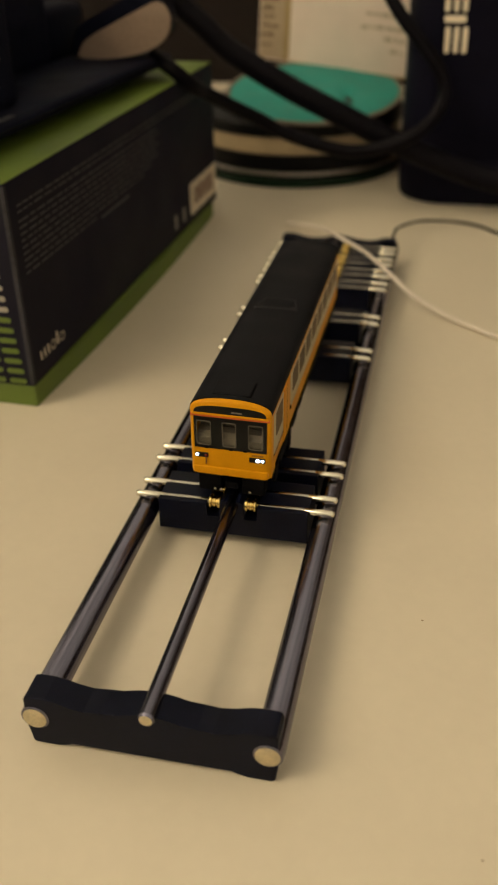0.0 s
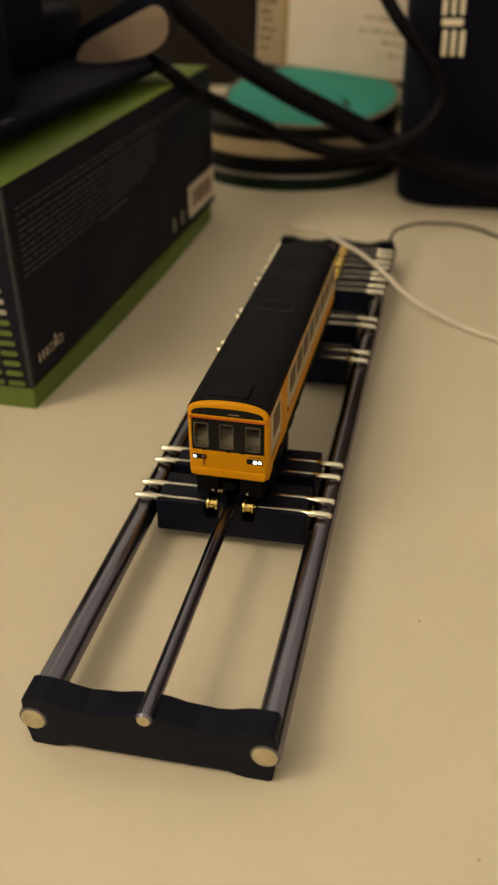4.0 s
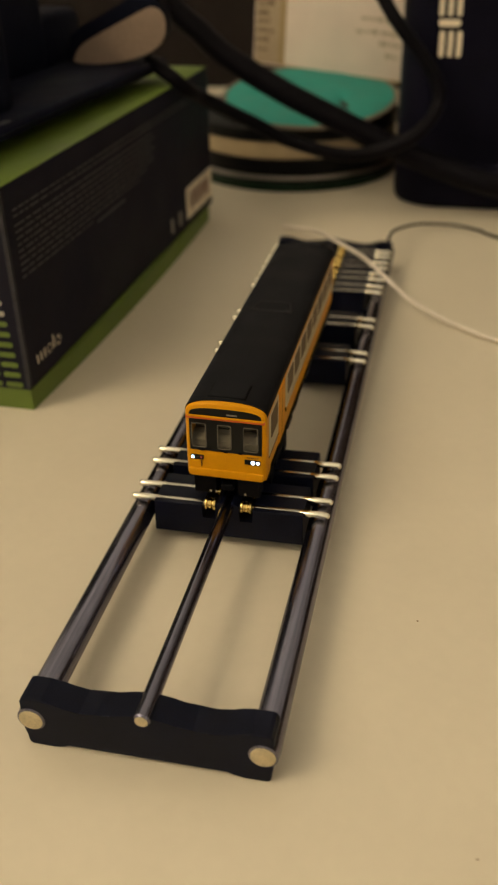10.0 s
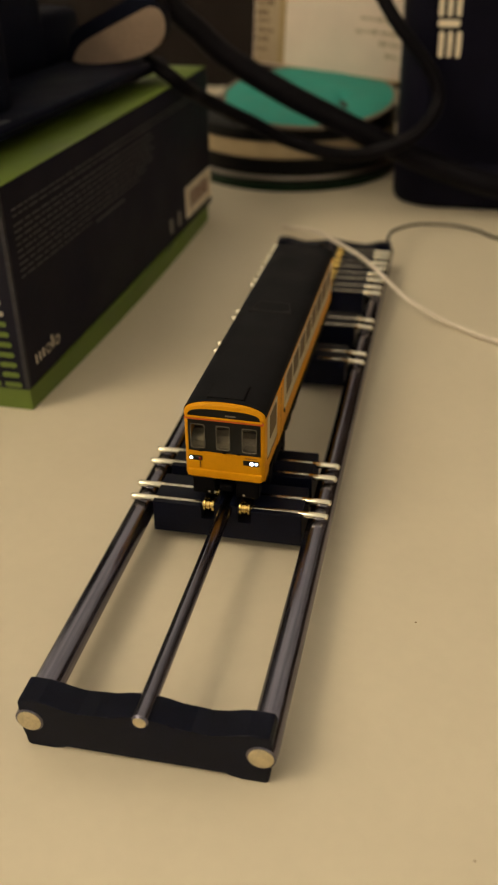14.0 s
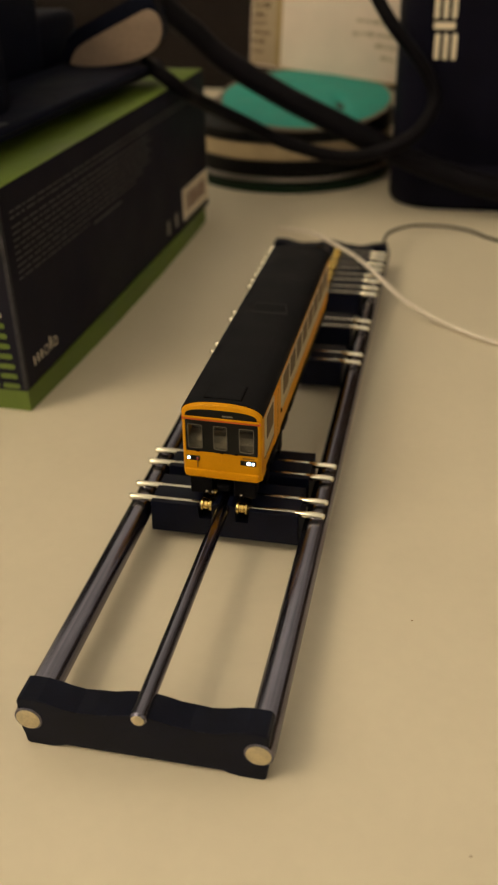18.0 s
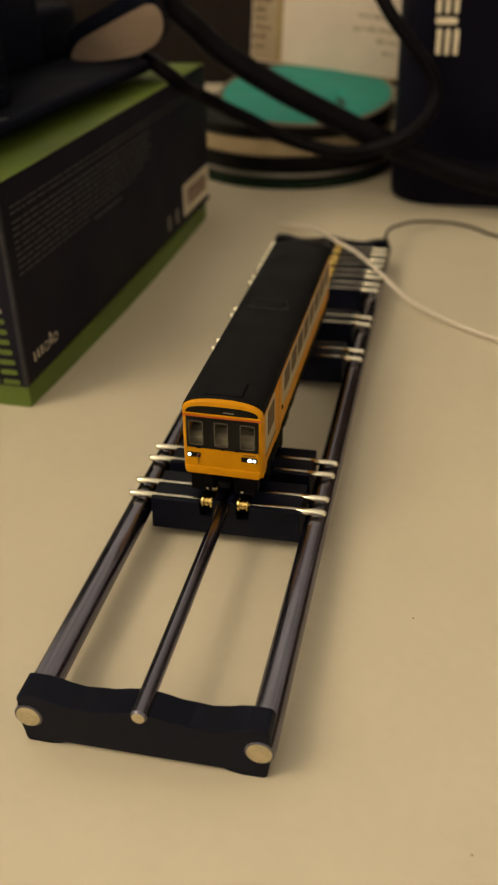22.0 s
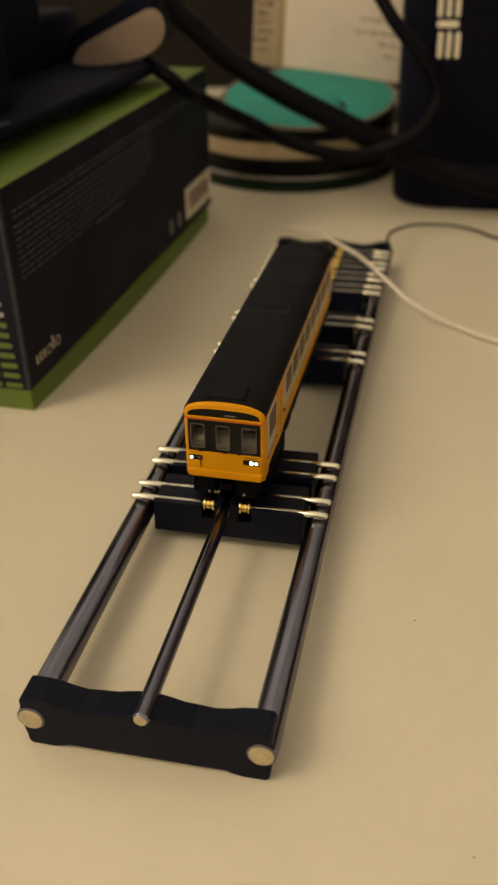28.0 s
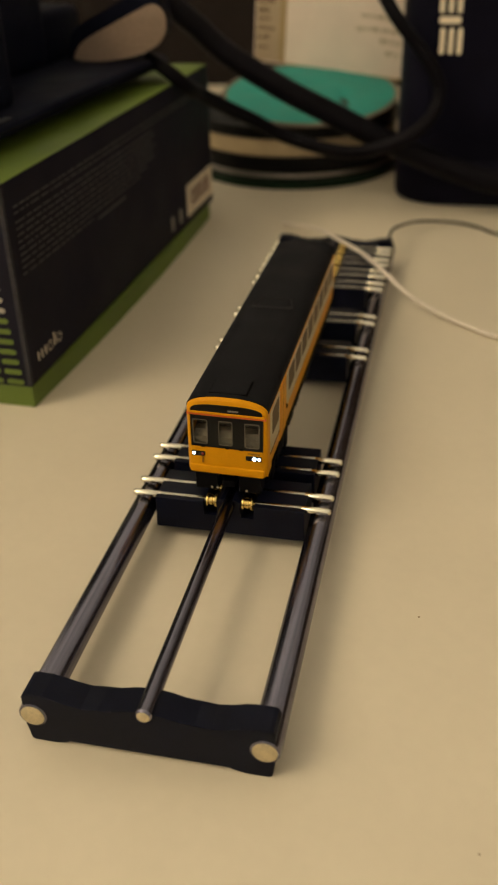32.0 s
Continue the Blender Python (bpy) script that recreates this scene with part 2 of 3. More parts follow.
def bm_prism(outline, d0, d1, plane="xz", bevel=0.0, bm=None):
    """A plate with the given outline, thick from d0 to d1 across its plane."""
    bm = bmesh.new() if bm is None else bm

    def place(u, v, d):
        return {"xz": (u, d, v), "yz": (d, u, v), "xy": (u, v, d)}[plane]
    a = [bm.verts.new(place(u, v, d0)) for u, v in outline]
    b = [bm.verts.new(place(u, v, d1)) for u, v in outline]
    n = len(a)
    fa, fb = bm.faces.new(a), bm.faces.new(b)
    for i in range(n):
        bm.faces.new((a[i], a[(i + 1) % n], b[(i + 1) % n], b[i]))
    if bevel:
        edges = list(fa.edges) + list(fb.edges)
        bmesh.ops.bevel(bm, geom=edges, offset=bevel, segments=2, profile=0.5, affect="EDGES")
    return bm


def bm_ring(outer, inner, d0, d1):
    """A flat rim between two outlines of equal count, in the xz plane."""
    bm = bmesh.new()
    n = len(outer)
    loops = [[bm.verts.new((u, d, v)) for u, v in line] for line in (outer, inner) for d in (d0, d1)]
    for a, b in ((0, 1), (1, 3), (3, 2), (2, 0)):
        for i in range(n):
            bm.faces.new((loops[a][i], loops[a][(i + 1) % n], loops[b][(i + 1) % n], loops[b][i]))
    return bm


def smooth_path(points, per=10):
    """A rounded line through a few points (Catmull-Rom)."""
    p = [Vector(q) for q in points]
    p = [2 * p[0] - p[1]] + p + [2 * p[-1] - p[-2]]
    out = []
    for i in range(1, len(p) - 2):
        for k in range(per):
            t = k / per
            a, b, c, d = p[i - 1:i + 3]
            out.append(0.5 * (2 * b + (c - a) * t + (2 * a - 5 * b + 4 * c - d) * t * t + (3 * b - a - 3 * c + d) * t ** 3))
    return out + [p[-2]]


def bm_tube(points, r, n=14, per=10):
    bm = bmesh.new()
    line = smooth_path(points, per)
    rings = []
    side = None
    for i, q in enumerate(line):
        way = (line[min(i + 1, len(line) - 1)] - line[max(i - 1, 0)]).normalized()
        if side is None:
            side = way.orthogonal().normalized()
        side = (side - way * side.dot(way)).normalized()
        up = way.cross(side)
        rings.append([bm.verts.new(q + r * (math.cos(2 * math.pi * k / n) * side + math.sin(2 * math.pi * k / n) * up)) for k in range(n)])
    for a, b in zip(rings, rings[1:]):
        for k in range(n):
            bm.faces.new((a[k], a[(k + 1) % n], b[(k + 1) % n], b[k]))
    bm.faces.new(rings[0])
    bm.faces.new(rings[-1])
    return bm


def round_rect(x0, x1, z0, z1, r, n=4):
    out = []
    for cx, cz, a0 in ((x1 - r, z1 - r, 0), (x0 + r, z1 - r, 90), (x0 + r, z0 + r, 180), (x1 - r, z0 + r, 270)):
        for i in range(n + 1):
            a = radians(a0 + 90 * i / n)
            out.append((cx + r * math.cos(a), cz + r * math.sin(a)))
    return out


# ---- room ----
# Unseen room shell, with walls placed close to bounce fill light onto the desk.
WEST, EAST, SOUTH, NORTH, FLOOR, CEILING = -1.36, 0.74, -1.25, 0.76, -0.74, 1.66
floor = tagged(part("floor", bm_box(WEST, EAST, SOUTH, NORTH, FLOOR - 0.04, FLOOR), WALL), "plain floor under the desk", "floor", kind="structure")
ceiling = tagged(part("ceiling", bm_box(WEST, EAST, SOUTH, NORTH, CEILING, CEILING + 0.04), WALL), "plain painted ceiling", "ceiling", kind="structure")
for nm, dims in (("wall_west", (WEST - 0.04, WEST, SOUTH, NORTH)), ("wall_east", (EAST, EAST + 0.04, SOUTH, NORTH)),
                 ("wall_south", (WEST - 0.04, EAST + 0.04, SOUTH - 0.04, SOUTH)), ("wall_north", (WEST - 0.04, EAST + 0.04, NORTH, NORTH + 0.04))):
    tagged(part(nm, bm_box(*dims, FLOOR, CEILING), WALL), "unseen painted room wall bouncing fill light", "wall", kind="structure")

desk = tagged(empty("desk", 0.0, 0.1, -0.74), "cream laminate desk with a smooth worn top", "desk")
part("desktop", bm_box(-0.75, 0.65, -0.42, 0.555, 0.715, 0.74, 0.002), DESK, desk)
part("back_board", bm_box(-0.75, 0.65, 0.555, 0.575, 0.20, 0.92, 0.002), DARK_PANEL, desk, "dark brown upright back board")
# Two unseen brown boards, added so the rods reflect dark brown on their right.
part("upper_reflection_board", bm_box(-0.02, 0.65, 0.555, 0.575, 0.92, 1.34, 0.002), BROWN_BOARD, desk, "unseen brown upper board added to darken rod reflections")
part("end_reflection_board", bm_box(0.65, 0.67, -0.10, 0.575, 0.20, 1.10, 0.002), BROWN_BOARD, desk, "unseen brown end board added to darken rod reflections")
leg = part("leg", bm_box(-0.02, 0.02, -0.02, 0.02, 0.0, 0.715, 0.002), DARK_PANEL, desk, at=pose(-0.70, -0.37, 0))
for x, y in ((0.60, -0.37), (-0.70, 0.50), (0.60, 0.50)):
    again("leg", leg, desk, pose(x, y, 0))

# ---- rolling road ----
ROD_X, ROD_Z, ROD_R = 0.0216, 0.0068, 0.0029
AXLE_Z = 0.0109
ROAD_END = 0.2585


def cap_outline():
    right = [(0.0150, 0.0011), (0.0162, 0.0009), (0.0178, 0.0), (0.0222, 0.0), (0.0228, 0.0004), (0.0230, 0.0014), (0.0230, 0.0042), (0.0234, 0.0050),
             (0.0235, 0.0108), (0.0231, 0.0116), (0.0224, 0.0118), (0.0192, 0.0118), (0.0172, 0.0113), (0.0150, 0.0106), (0.0120, 0.0101),
             (0.0090, 0.0101), (0.0062, 0.0106), (0.0036, 0.0113), (0.0018, 0.0116)]
    return right + [(-x, z) for x, z in reversed(right)]


def rolling_road():
    road = tagged(empty("rolling_road"), "black and polished steel locomotive rolling road on the desk", "rolling road")
    for y0, y1 in ((-0.0005, 0.0054), (ROAD_END - 0.0056, ROAD_END)):
        part("end_cap", bm_prism(cap_outline(), y0, y1, "xz", 0.0003), BLACK_ANOD, road, "black anodised end block with a wavy top", smooth=True, crease=9)
    for x in (-ROD_X, ROD_X):
        prof = [(ROD_R - 0.0005, -0.0008), (ROD_R - 0.0002, -0.0006), (ROD_R - 0.0001, 0.0004), (ROD_R, 0.0008), (ROD_R, ROAD_END + 0.0005), (ROD_R - 0.0004, ROAD_END + 0.0009)]
        rod = part("side_rod", bm_lathe(prof, 40, "y", at=(x, 0, ROD_Z)), STEEL, road, "thick polished steel rod", smooth=True)
        for y in (-0.00095, ROAD_END + 0.00085):
            part("rod_end", bm_lathe([(ROD_R - 0.0008, y), (ROD_R - 0.0006, y + 0.0001), (ROD_R - 0.0006, y + 0.0002)], 32, "y", at=(x, 0, ROD_Z)),
                 STEEL_END, rod, "turned steel rod face", smooth=True)
    prof = [(0.00125, -0.0012), (0.0016, -0.0008), (0.0016, 0.256)]
    rod = part("centre_rod", bm_lathe(prof, 28, "y", at=(0, 0, 0.0114)), STEEL, road, "thin polished steel rod", smooth=True)
    part("rod_end", bm_lathe([(0.0010, -0.00135), (0.0012, -0.0012), (0.0012, -0.0011)], 24, "y", at=(0, 0, 0.0114)), STEEL_END, rod, "turned steel rod face", smooth=True)

    spool = [(0.0008, -0.0013), (0.00165, -0.00125), (0.0017, -0.0011), (0.0017, -0.0008), (0.0016, -0.0007), (0.0013, -0.00065), (0.0012, -0.0003),
             (0.0013, -0.0002), (0.0014, -0.00015), (0.0014, 0.0003), (0.0012, 0.00035), (0.0013, 0.0007), (0.0016, 0.0008), (0.0017, 0.0009), (0.0017, 0.0011), (0.00165, 0.00125), (0.0008, 0.0013)]
    pin = [(0.00045, 0.0), (0.00070, 0.0006), (0.00078, 0.0014), (0.00080, 0.0130)]
    sleeve = [(0.0006, 0.0), (0.00080, 0.00003), (0.00084, 0.0001), (0.00084, 0.0063), (0.00078, 0.0066), (0.0006, 0.00685), (0.0003, 0.0070)]
    first = {}
    rollers = []
    centres = (0.0687, 0.0847, 0.1503, 0.1763, 0.2064, 0.2189, 0.2314, 0.2439)
    for k, yc in enumerate(centres):
        if "unit" not in first:
            right = [(0.0181, 0.0030), (0.0179, 0.01150), (0.0061, 0.01150), (0.0061, 0.0078), (0.0028, 0.0078), (0.0028, 0.0120), (0.0018, 0.0127)]
            bm = bm_prism(right + [(-x, h) for x, h in reversed(right)], -0.0048, 0.0074, "xz", 0.00015)
            unit = first["unit"] = part("roller_unit", bm, BLACK_ANOD, road, "black roller carriage with brass rollers", at=pose(0, yc, 0))
        else:
            if "tall" not in first:
                right = [(0.0181, 0.0030), (0.0179, 0.01154), (0.0061, 0.01154), (0.0061, 0.0078), (0.0028, 0.0078), (0.0028, 0.0120), (0.0018, 0.0127)]
                bm = bm_prism(right + [(-x, h) for x, h in reversed(right)], -0.0048, 0.0074, "xz", 0.00015)
                unit = first["tall"] = part("roller_unit", bm, BLACK_ANOD, road, "black roller carriage with brass rollers", at=pose(0, yc, 0))
            else:
                unit = again("roller_unit", first["tall"], road, pose(0, yc, 0))
        for dy in (-0.0028, 0.0028):
            for s in (-1, 1):
                turn = pose(0, 0, 0, 0, 0, 0 if s > 0 else 180)
                for nm, prof, mat, x, lab in (("roller", spool, BRASS, 0.0043, "grooved brass roller"), ("axle_pin", pin, PIN, 0.0055, ""), ("axle_sleeve", sleeve, SLEEVE, 0.0170, "nickel sleeve resting on the rod")):
                    at = pose(s * x, dy, AXLE_Z) @ turn
                    if nm in first:
                        o = again(nm, first[nm], unit, at)
                    else:
                        o = first[nm] = part(nm, bm_lathe(prof, 24, "x"), mat, unit, lab, smooth=True, at=at)
                    if nm == "roller" and k in (1, 2):
                        rollers.append((o, at, s))
    return road, rollers


road, driven_rollers = rolling_road()

# ---- model railcar ----
FRONT, LENGTH, HW = 0.0652, 0.1066, 0.0094
BASE_Z, CANT_Z, CROWN_Z = 0.0197, 0.0358, 0.0388


def arch(w, z0, z1, n=18, power=2.35):
    """Points of a flattened arch from +w to -w."""
    out = []
    for i in range(n + 1):
        a = math.pi * i / n
        c, s = math.cos(a), math.sin(a)
        out.append((math.copysign(abs(c) ** (2 / power), c) * w, z0 + (z1 - z0) * abs(s) ** (2 / power)))
    return out


def railcar():
    car = tagged(empty("model_railcar", -0.0001, FRONT, 0.0125, -0.42), "orange and black model diesel railcar standing on the rollers, headlights lit", "model train")
    car.matrix_world = pose(-0.0003, FRONT, 0.0125, 0.12, 0.8, -0.42)
    z = lambda h: h - 0.0125
    end = LENGTH
    # body shell with a slight taper to the sole bar and rounded front corners
    sec = [(HW - 0.0005, z(BASE_Z - 0.0007)), (HW - 0.0001, z(BASE_Z + 0.001)), (HW, z(0.0265)), (HW - 0.0001, z(CANT_Z))]
    sec = sec + [(-x, h) for x, h in reversed(sec)]
    bm = bm_prism(sec, 0.0050, end, "xz")
    low = [e for e in bm.edges if abs(e.verts[0].co.x - e.verts[1].co.x) < 1e-6 and all(v.co.z < z(BASE_Z) for v in e.verts)]
    bmesh.ops.bevel(bm, geom=low, offset=0.0007, segments=3, profile=0.5, affect="EDGES")
    body = part("body", bm, ORANGE, car, "orange painted body shell", smooth=True)
    # cab front: apron, header and pillars round the window openings
    r = 0.0012
    plan = [(HW, 0.0050)] + [(HW - r + r * math.cos(radians(a)), r - r * math.sin(radians(a))) for a in range(0, 91, 15)]
    plan = plan + [(-x, y) for x, y in reversed(plan)]
    bm = bm_prism(plan, z(BASE_Z - 0.0007), z(0.0263), "xy")
    low = [e for e in bm.edges if all(v.co.z < z(BASE_Z) for v in e.verts) and min(v.co.y for v in e.verts) < 0.0049]
    bmesh.ops.bevel(bm, geom=low, offset=0.0007, segments=3, profile=0.5, affect="EDGES")
    part("apron", bm, ORANGE, car, "orange lower front of the cab", smooth=True)
    part("header", bm_prism(plan, z(0.0343), z(CANT_Z), "xy"), ORANGE, car, smooth=True)
    for s in (-1, 1):
        post = [(s * x, y) for x, y in [(HW, 0.0050)] + [(HW - r + r * math.cos(radians(a)), r - r * math.sin(radians(a))) for a in range(0, 76, 15)] + [(0.0082, 0.0003), (0.0082, 0.0050)]]
        part("cab_pillar", bm_prism(post, z(0.0263), z(0.0343), "xy"), ORANGE, car, smooth=True)
    part("cab_bulkhead", bm_box(-0.0081, 0.0081, 0.0044, 0.0049, z(0.0264), z(0.0342)), CAB_WALL, car, "dark wall behind the driver")
    desk_bm = bm_prism([(0.0009, z(0.0264)), (0.0009, z(0.0284)), (0.0020, z(0.0296)), (0.0036, z(0.0300)), (0.0036, z(0.0264))], -0.0080, 0.0080, "yz")
    part("cab_console", desk_bm, CONSOLE, car, "beige moulding behind the cab windows")
    # brow over the cab, leaning back at its top
    bm = bmesh.new()
    rows = []
    for y, w, top, low in ((0.0, HW - 0.0007, CROWN_Z - 0.0007, CANT_Z - 0.0002), (0.0003, HW - 0.0002, CROWN_Z - 0.00025, CANT_Z - 0.0002), (0.0010, HW, CROWN_Z, CANT_Z - 0.0002)):
        rows.append([bm.verts.new((x, y, z(h))) for x, h in arch(w, low, top)])
    for a, b in zip(rows, rows[1:]):
        for i in range(len(a) - 1):
            bm.faces.new((a[i], a[i + 1], b[i + 1], b[i]))
        bm.faces.new((a[0], b[0], b[-1], a[-1]))
    bm.faces.new(rows[0])
    bm.faces.new(rows[-1])
    part("cab_brow", bm, ORANGE, car, "orange brow over the cab windows", smooth=True)
    # roof
    roof_bm = bm_prism(arch(HW + 0.00005, z(CANT_Z - 0.0001), z(CROWN_Z + 0.0001), 20, 2.7), 0.0010, end, "xz")
    roof = part("roof", roof_bm, ROOF, car, "matt black roof with a hatch and a raised panel", smooth=True)
    part("roof_hatch", bm_box(-0.0044, 0.0040, 0.0026, 0.0090, z(CROWN_Z - 0.0006), z(CROWN_Z + 0.00030), 0.00015), ROOF, roof)
    part("hatch_groove", bm_box(-0.0045, 0.0043, 0.0025, 0.0092, z(CROWN_Z - 0.0006), z(CROWN_Z + 0.00014)), GROOVE, roof, "dark groove round the roof hatch")
    part("roof_panel", bm_box(-0.0037, 0.0037, 0.0525, 0.0575, z(CROWN_Z - 0.0002), z(CROWN_Z + 0.0002), 0.0001), ROOF, roof)
    rim_out = [(-0.0058, 0.0515), (0.0058, 0.0515), (0.0042, 0.0585), (-0.0042, 0.0585)]
    rim_in = [(-0.0052, 0.0532), (0.0052, 0.0532), (0.0040, 0.0579), (-0.0040, 0.0579)]
    rim = bm_ring(rim_out, rim_in, z(CROWN_Z - 0.0003), z(CROWN_Z + 0.00016))
    bmesh.ops.transform(rim, matrix=Matrix(((1, 0, 0, 0), (0, 0, 1, 0), (0, 1, 0, 0), (0, 0, 0, 1))), verts=rim.verts)
    bmesh.ops.recalc_face_normals(rim, faces=rim.faces)
    part("panel_rim", rim, ROOF_EDGE, roof, "paler grey edge of the roof panel")
    part("roof_label", bm_box(0.0008, 0.0032, 0.0062, 0.0068, z(CROWN_Z), z(CROWN_Z + 0.00024)), ROOF_EDGE, roof)
    for k in range(6):
        x = -0.0004 + 0.0010 * k
        for j in range(4):
            y0 = 0.0160 + 0.0075 * j + 0.0011 * (k % 3)
            part("roof_rib", bm_box(x, x + 0.00022, y0, y0 + 0.0052, z(CROWN_Z - 0.0008), z(CROWN_Z + 0.00016 - 0.00004 * k), 0.00005), ROOF, roof)
    # front
    out = [(x, h) for x, h in arch(0.0083, 0.0354, 0.0373, 16, 2.9)]
    dest = part("destination_panel", bm_prism([(x, z(h)) for x, h in out], -0.00015, 0.0004, "xz"), GLAZING_BLACK, car, "black destination panel")
    part("destination_print", bm_box(0.0004, 0.0028, -0.0003, 0.0, z(0.0359), z(0.0362)), PRINT_FAINT, dest)
    part("red_stripe", bm_box(-0.0091, 0.0091, -0.00012, 0.0004, z(0.03435), z(0.0349)), RED_LINE, car, "red-orange line above the windows")
    part("ledge", bm_box(-0.0087, 0.0089, -0.0004, 0.0004, z(0.0349), z(0.0354), 0.0001), ORANGE, car)
    panes = ((-0.0078, -0.0044), (-0.0018, 0.0014), (0.0042, 0.0076))
    bm = bmesh.new()
    stops = [-0.0083] + [x for p in panes for x in p] + [0.0084]
    for x0, x1 in zip(stops[::2], stops[1::2]):
        bm_box(x0, x1, -0.00018, 0.0004, z(0.0270), z(0.0333), bm=bm)
    bm_box(-0.0083, 0.0084, -0.00018, 0.0004, z(0.0262), z(0.0270), bm=bm)
    bm_box(-0.0083, 0.0084, -0.00018, 0.0004, z(0.0333), z(0.0343), bm=bm)
    screen = part("windscreen_panel", bm, GLAZING_BLACK, car, "gloss black panel round the cab windows")
    for x0, x1 in panes:
        glass_pane = part("pane", bm_prism([(x, z(h)) for x, h in round_rect(x0, x1, 0.0270, 0.0333, 0.0003)], -0.0001, 0.0001, "xz"), GLASS, screen, "clear moulded cab window")
        glass_pane.visible_shadow = False
        ring = bm_ring([(x, z(h)) for x, h in round_rect(x0 - 0.00004, x1 + 0.00004, 0.02696, 0.03334, 0.0006)], [(x, z(h)) for x, h in round_rect(x0 + 0.00014, x1 - 0.00014, 0.02714, 0.03316, 0.0005)], -0.0003, -0.0001)
        part("pane_frame", ring, PANE_EDGE, screen, "moulded edge of the window")
    for x in (-0.0060, -0.0003, 0.0030):
        part("wiper", bm_box(x, x + 0.0009, -0.0005, -0.0001, z(0.0262), z(0.02645), 0.00008), BLACK_PLASTIC, screen)
    for x0, x1, lamps in ((-0.0083, -0.0052, ((-0.0078, LAMP_WHITE, 0.00036), (-0.0057, LAMP_RED, 0.0004))), (0.0044, 0.0081, ((0.0064, LAMP_WHITE, 0.00047), (0.0075, LAMP_WHITE, 0.00037)))):
        housing = part("lamp_housing", bm_prism([(x, z(h)) for x, h in round_rect(x0, x1, 0.0236, 0.0248, 0.0002)], -0.0002, 0.0004, "xz"), GLAZING_BLACK, car)
        for x, mat, r in lamps:
            part("headlight" if mat is LAMP_WHITE else "tail_lamp", bm_lathe([(r, 0.0), (r, -0.0003), (r * 0.6, -0.0005), (r * 0.1, -0.00055)], 18, "y", at=(x, 0, z(0.0242))),
                 mat, housing, "white headlight, lit" if mat is LAMP_WHITE else "dark red tail lamp", smooth=True)
    for k in range(6):
        x = 0.0050 + 0.00046 * k
        part("number_print", bm_box(x, x + 0.00026, -0.00005, 0.0002, z(0.02515), z(0.0255)), INK_AND_SHADOW, car)
    part("bumper", bm_box(-0.0088, 0.0088, -0.00045, 0.0008, z(0.0193), z(0.0212), 0.0003), ORANGE, car, "orange bumper strip below the lamps")
    part("step_panel", bm_box(-0.0042, 0.0000, -0.00006, 0.0003, z(0.0239), z(0.0254), 0.00005), ORANGE, car)
    part("handrail", bm_box(-0.0058, -0.00568, -0.0003, 0.0002, z(0.0218), z(0.0237)), INK_AND_SHADOW, car)
    # sides: cab window, door and the row of saloon windows
    for s in (-1, 1):
        def slab(name, y0, y1, z0, z1, d, mat, parent, label="", r=0.0):
            a, b = sorted((s * (HW - 0.0006), s * (HW + d)))
            if r:
                bm = bm_prism([(u, z(v)) for u, v in round_rect(y0, y1, z0, z1, r)], a, b, "yz")
            else:
                bm = bm_box(a, b, y0, y1, z(z0), z(z1))
            return part(name, bm, mat, parent, label)
        cab = slab("cab_side_window", 0.0029, 0.0141, 0.0243, 0.0349, 0.0001, CREAM, car, "cream framed cab side window", 0.0004)
        slab("pane", 0.0052, 0.0126, 0.0280, 0.0340, 0.0002, SIDE_GLASS, cab, "", 0.0004)
        slab("frame_foot", 0.0030, 0.0141, 0.0239, 0.0243, 0.00014, INK_AND_SHADOW, cab, "dark line under the frame")
        door = slab("door", 0.0150, 0.0224, 0.0205, 0.0347, 0.0001, ORANGE, car, "orange folding door")
        slab("door_gap", 0.0187, 0.0188, 0.0208, 0.0344, 0.00014, BLACK_PLASTIC, door)
        slab("door_button", 0.0228, 0.0237, 0.0252, 0.0263, 0.0003, BLACK_PLASTIC, door)
        band = slab("window_band", 0.0232, end - 0.003, 0.0262, 0.0346, 0.0001, CREAM, car, "cream band round the saloon windows")
        for k in range(8):
            y0 = 0.0258 + 0.0097 * k
            slab("pane", y0, y0 + 0.0074, 0.0286, 0.0340, 0.0002, SIDE_GLASS, band, "brown tinted saloon window", 0.0004)
        slab("waist_line", 0.0232, end - 0.003, 0.0259, 0.0265, 0.0003, CREAM, car)
        # Shadow below the cream band, laid on as a thin dark strip.
        slab("band_shadow_line", 0.0238, end - 0.003, 0.0255, 0.0259, 0.00014, INK_AND_SHADOW, car, "dark shadow line drawn under the cream band")
        for y0, y1, z0 in ((0.0062, 0.0098, 0.0146), (0.0120, 0.0216, 0.0162), (0.0228, 0.0262, 0.0130), (0.0285, 0.0345, 0.0168), (0.0380, 0.0430, 0.0172)):
            slab("footstep", y0, y1, z0, 0.0188, -0.0001, BLACK_PLASTIC, car, "black step below the door")
        slab("sole_bar", 0.004, end - 0.003, 0.0174, 0.0190, -0.0002, BLACK_PLASTIC, car)
    # underframe, wheels and coupling
    frame_ob = part("underframe", bm_box(-0.0078, 0.0078, 0.0040, end - 0.004, z(0.0168), z(0.0196), 0.0004), BLACK_PLASTIC, car, "black underframe with equipment boxes")
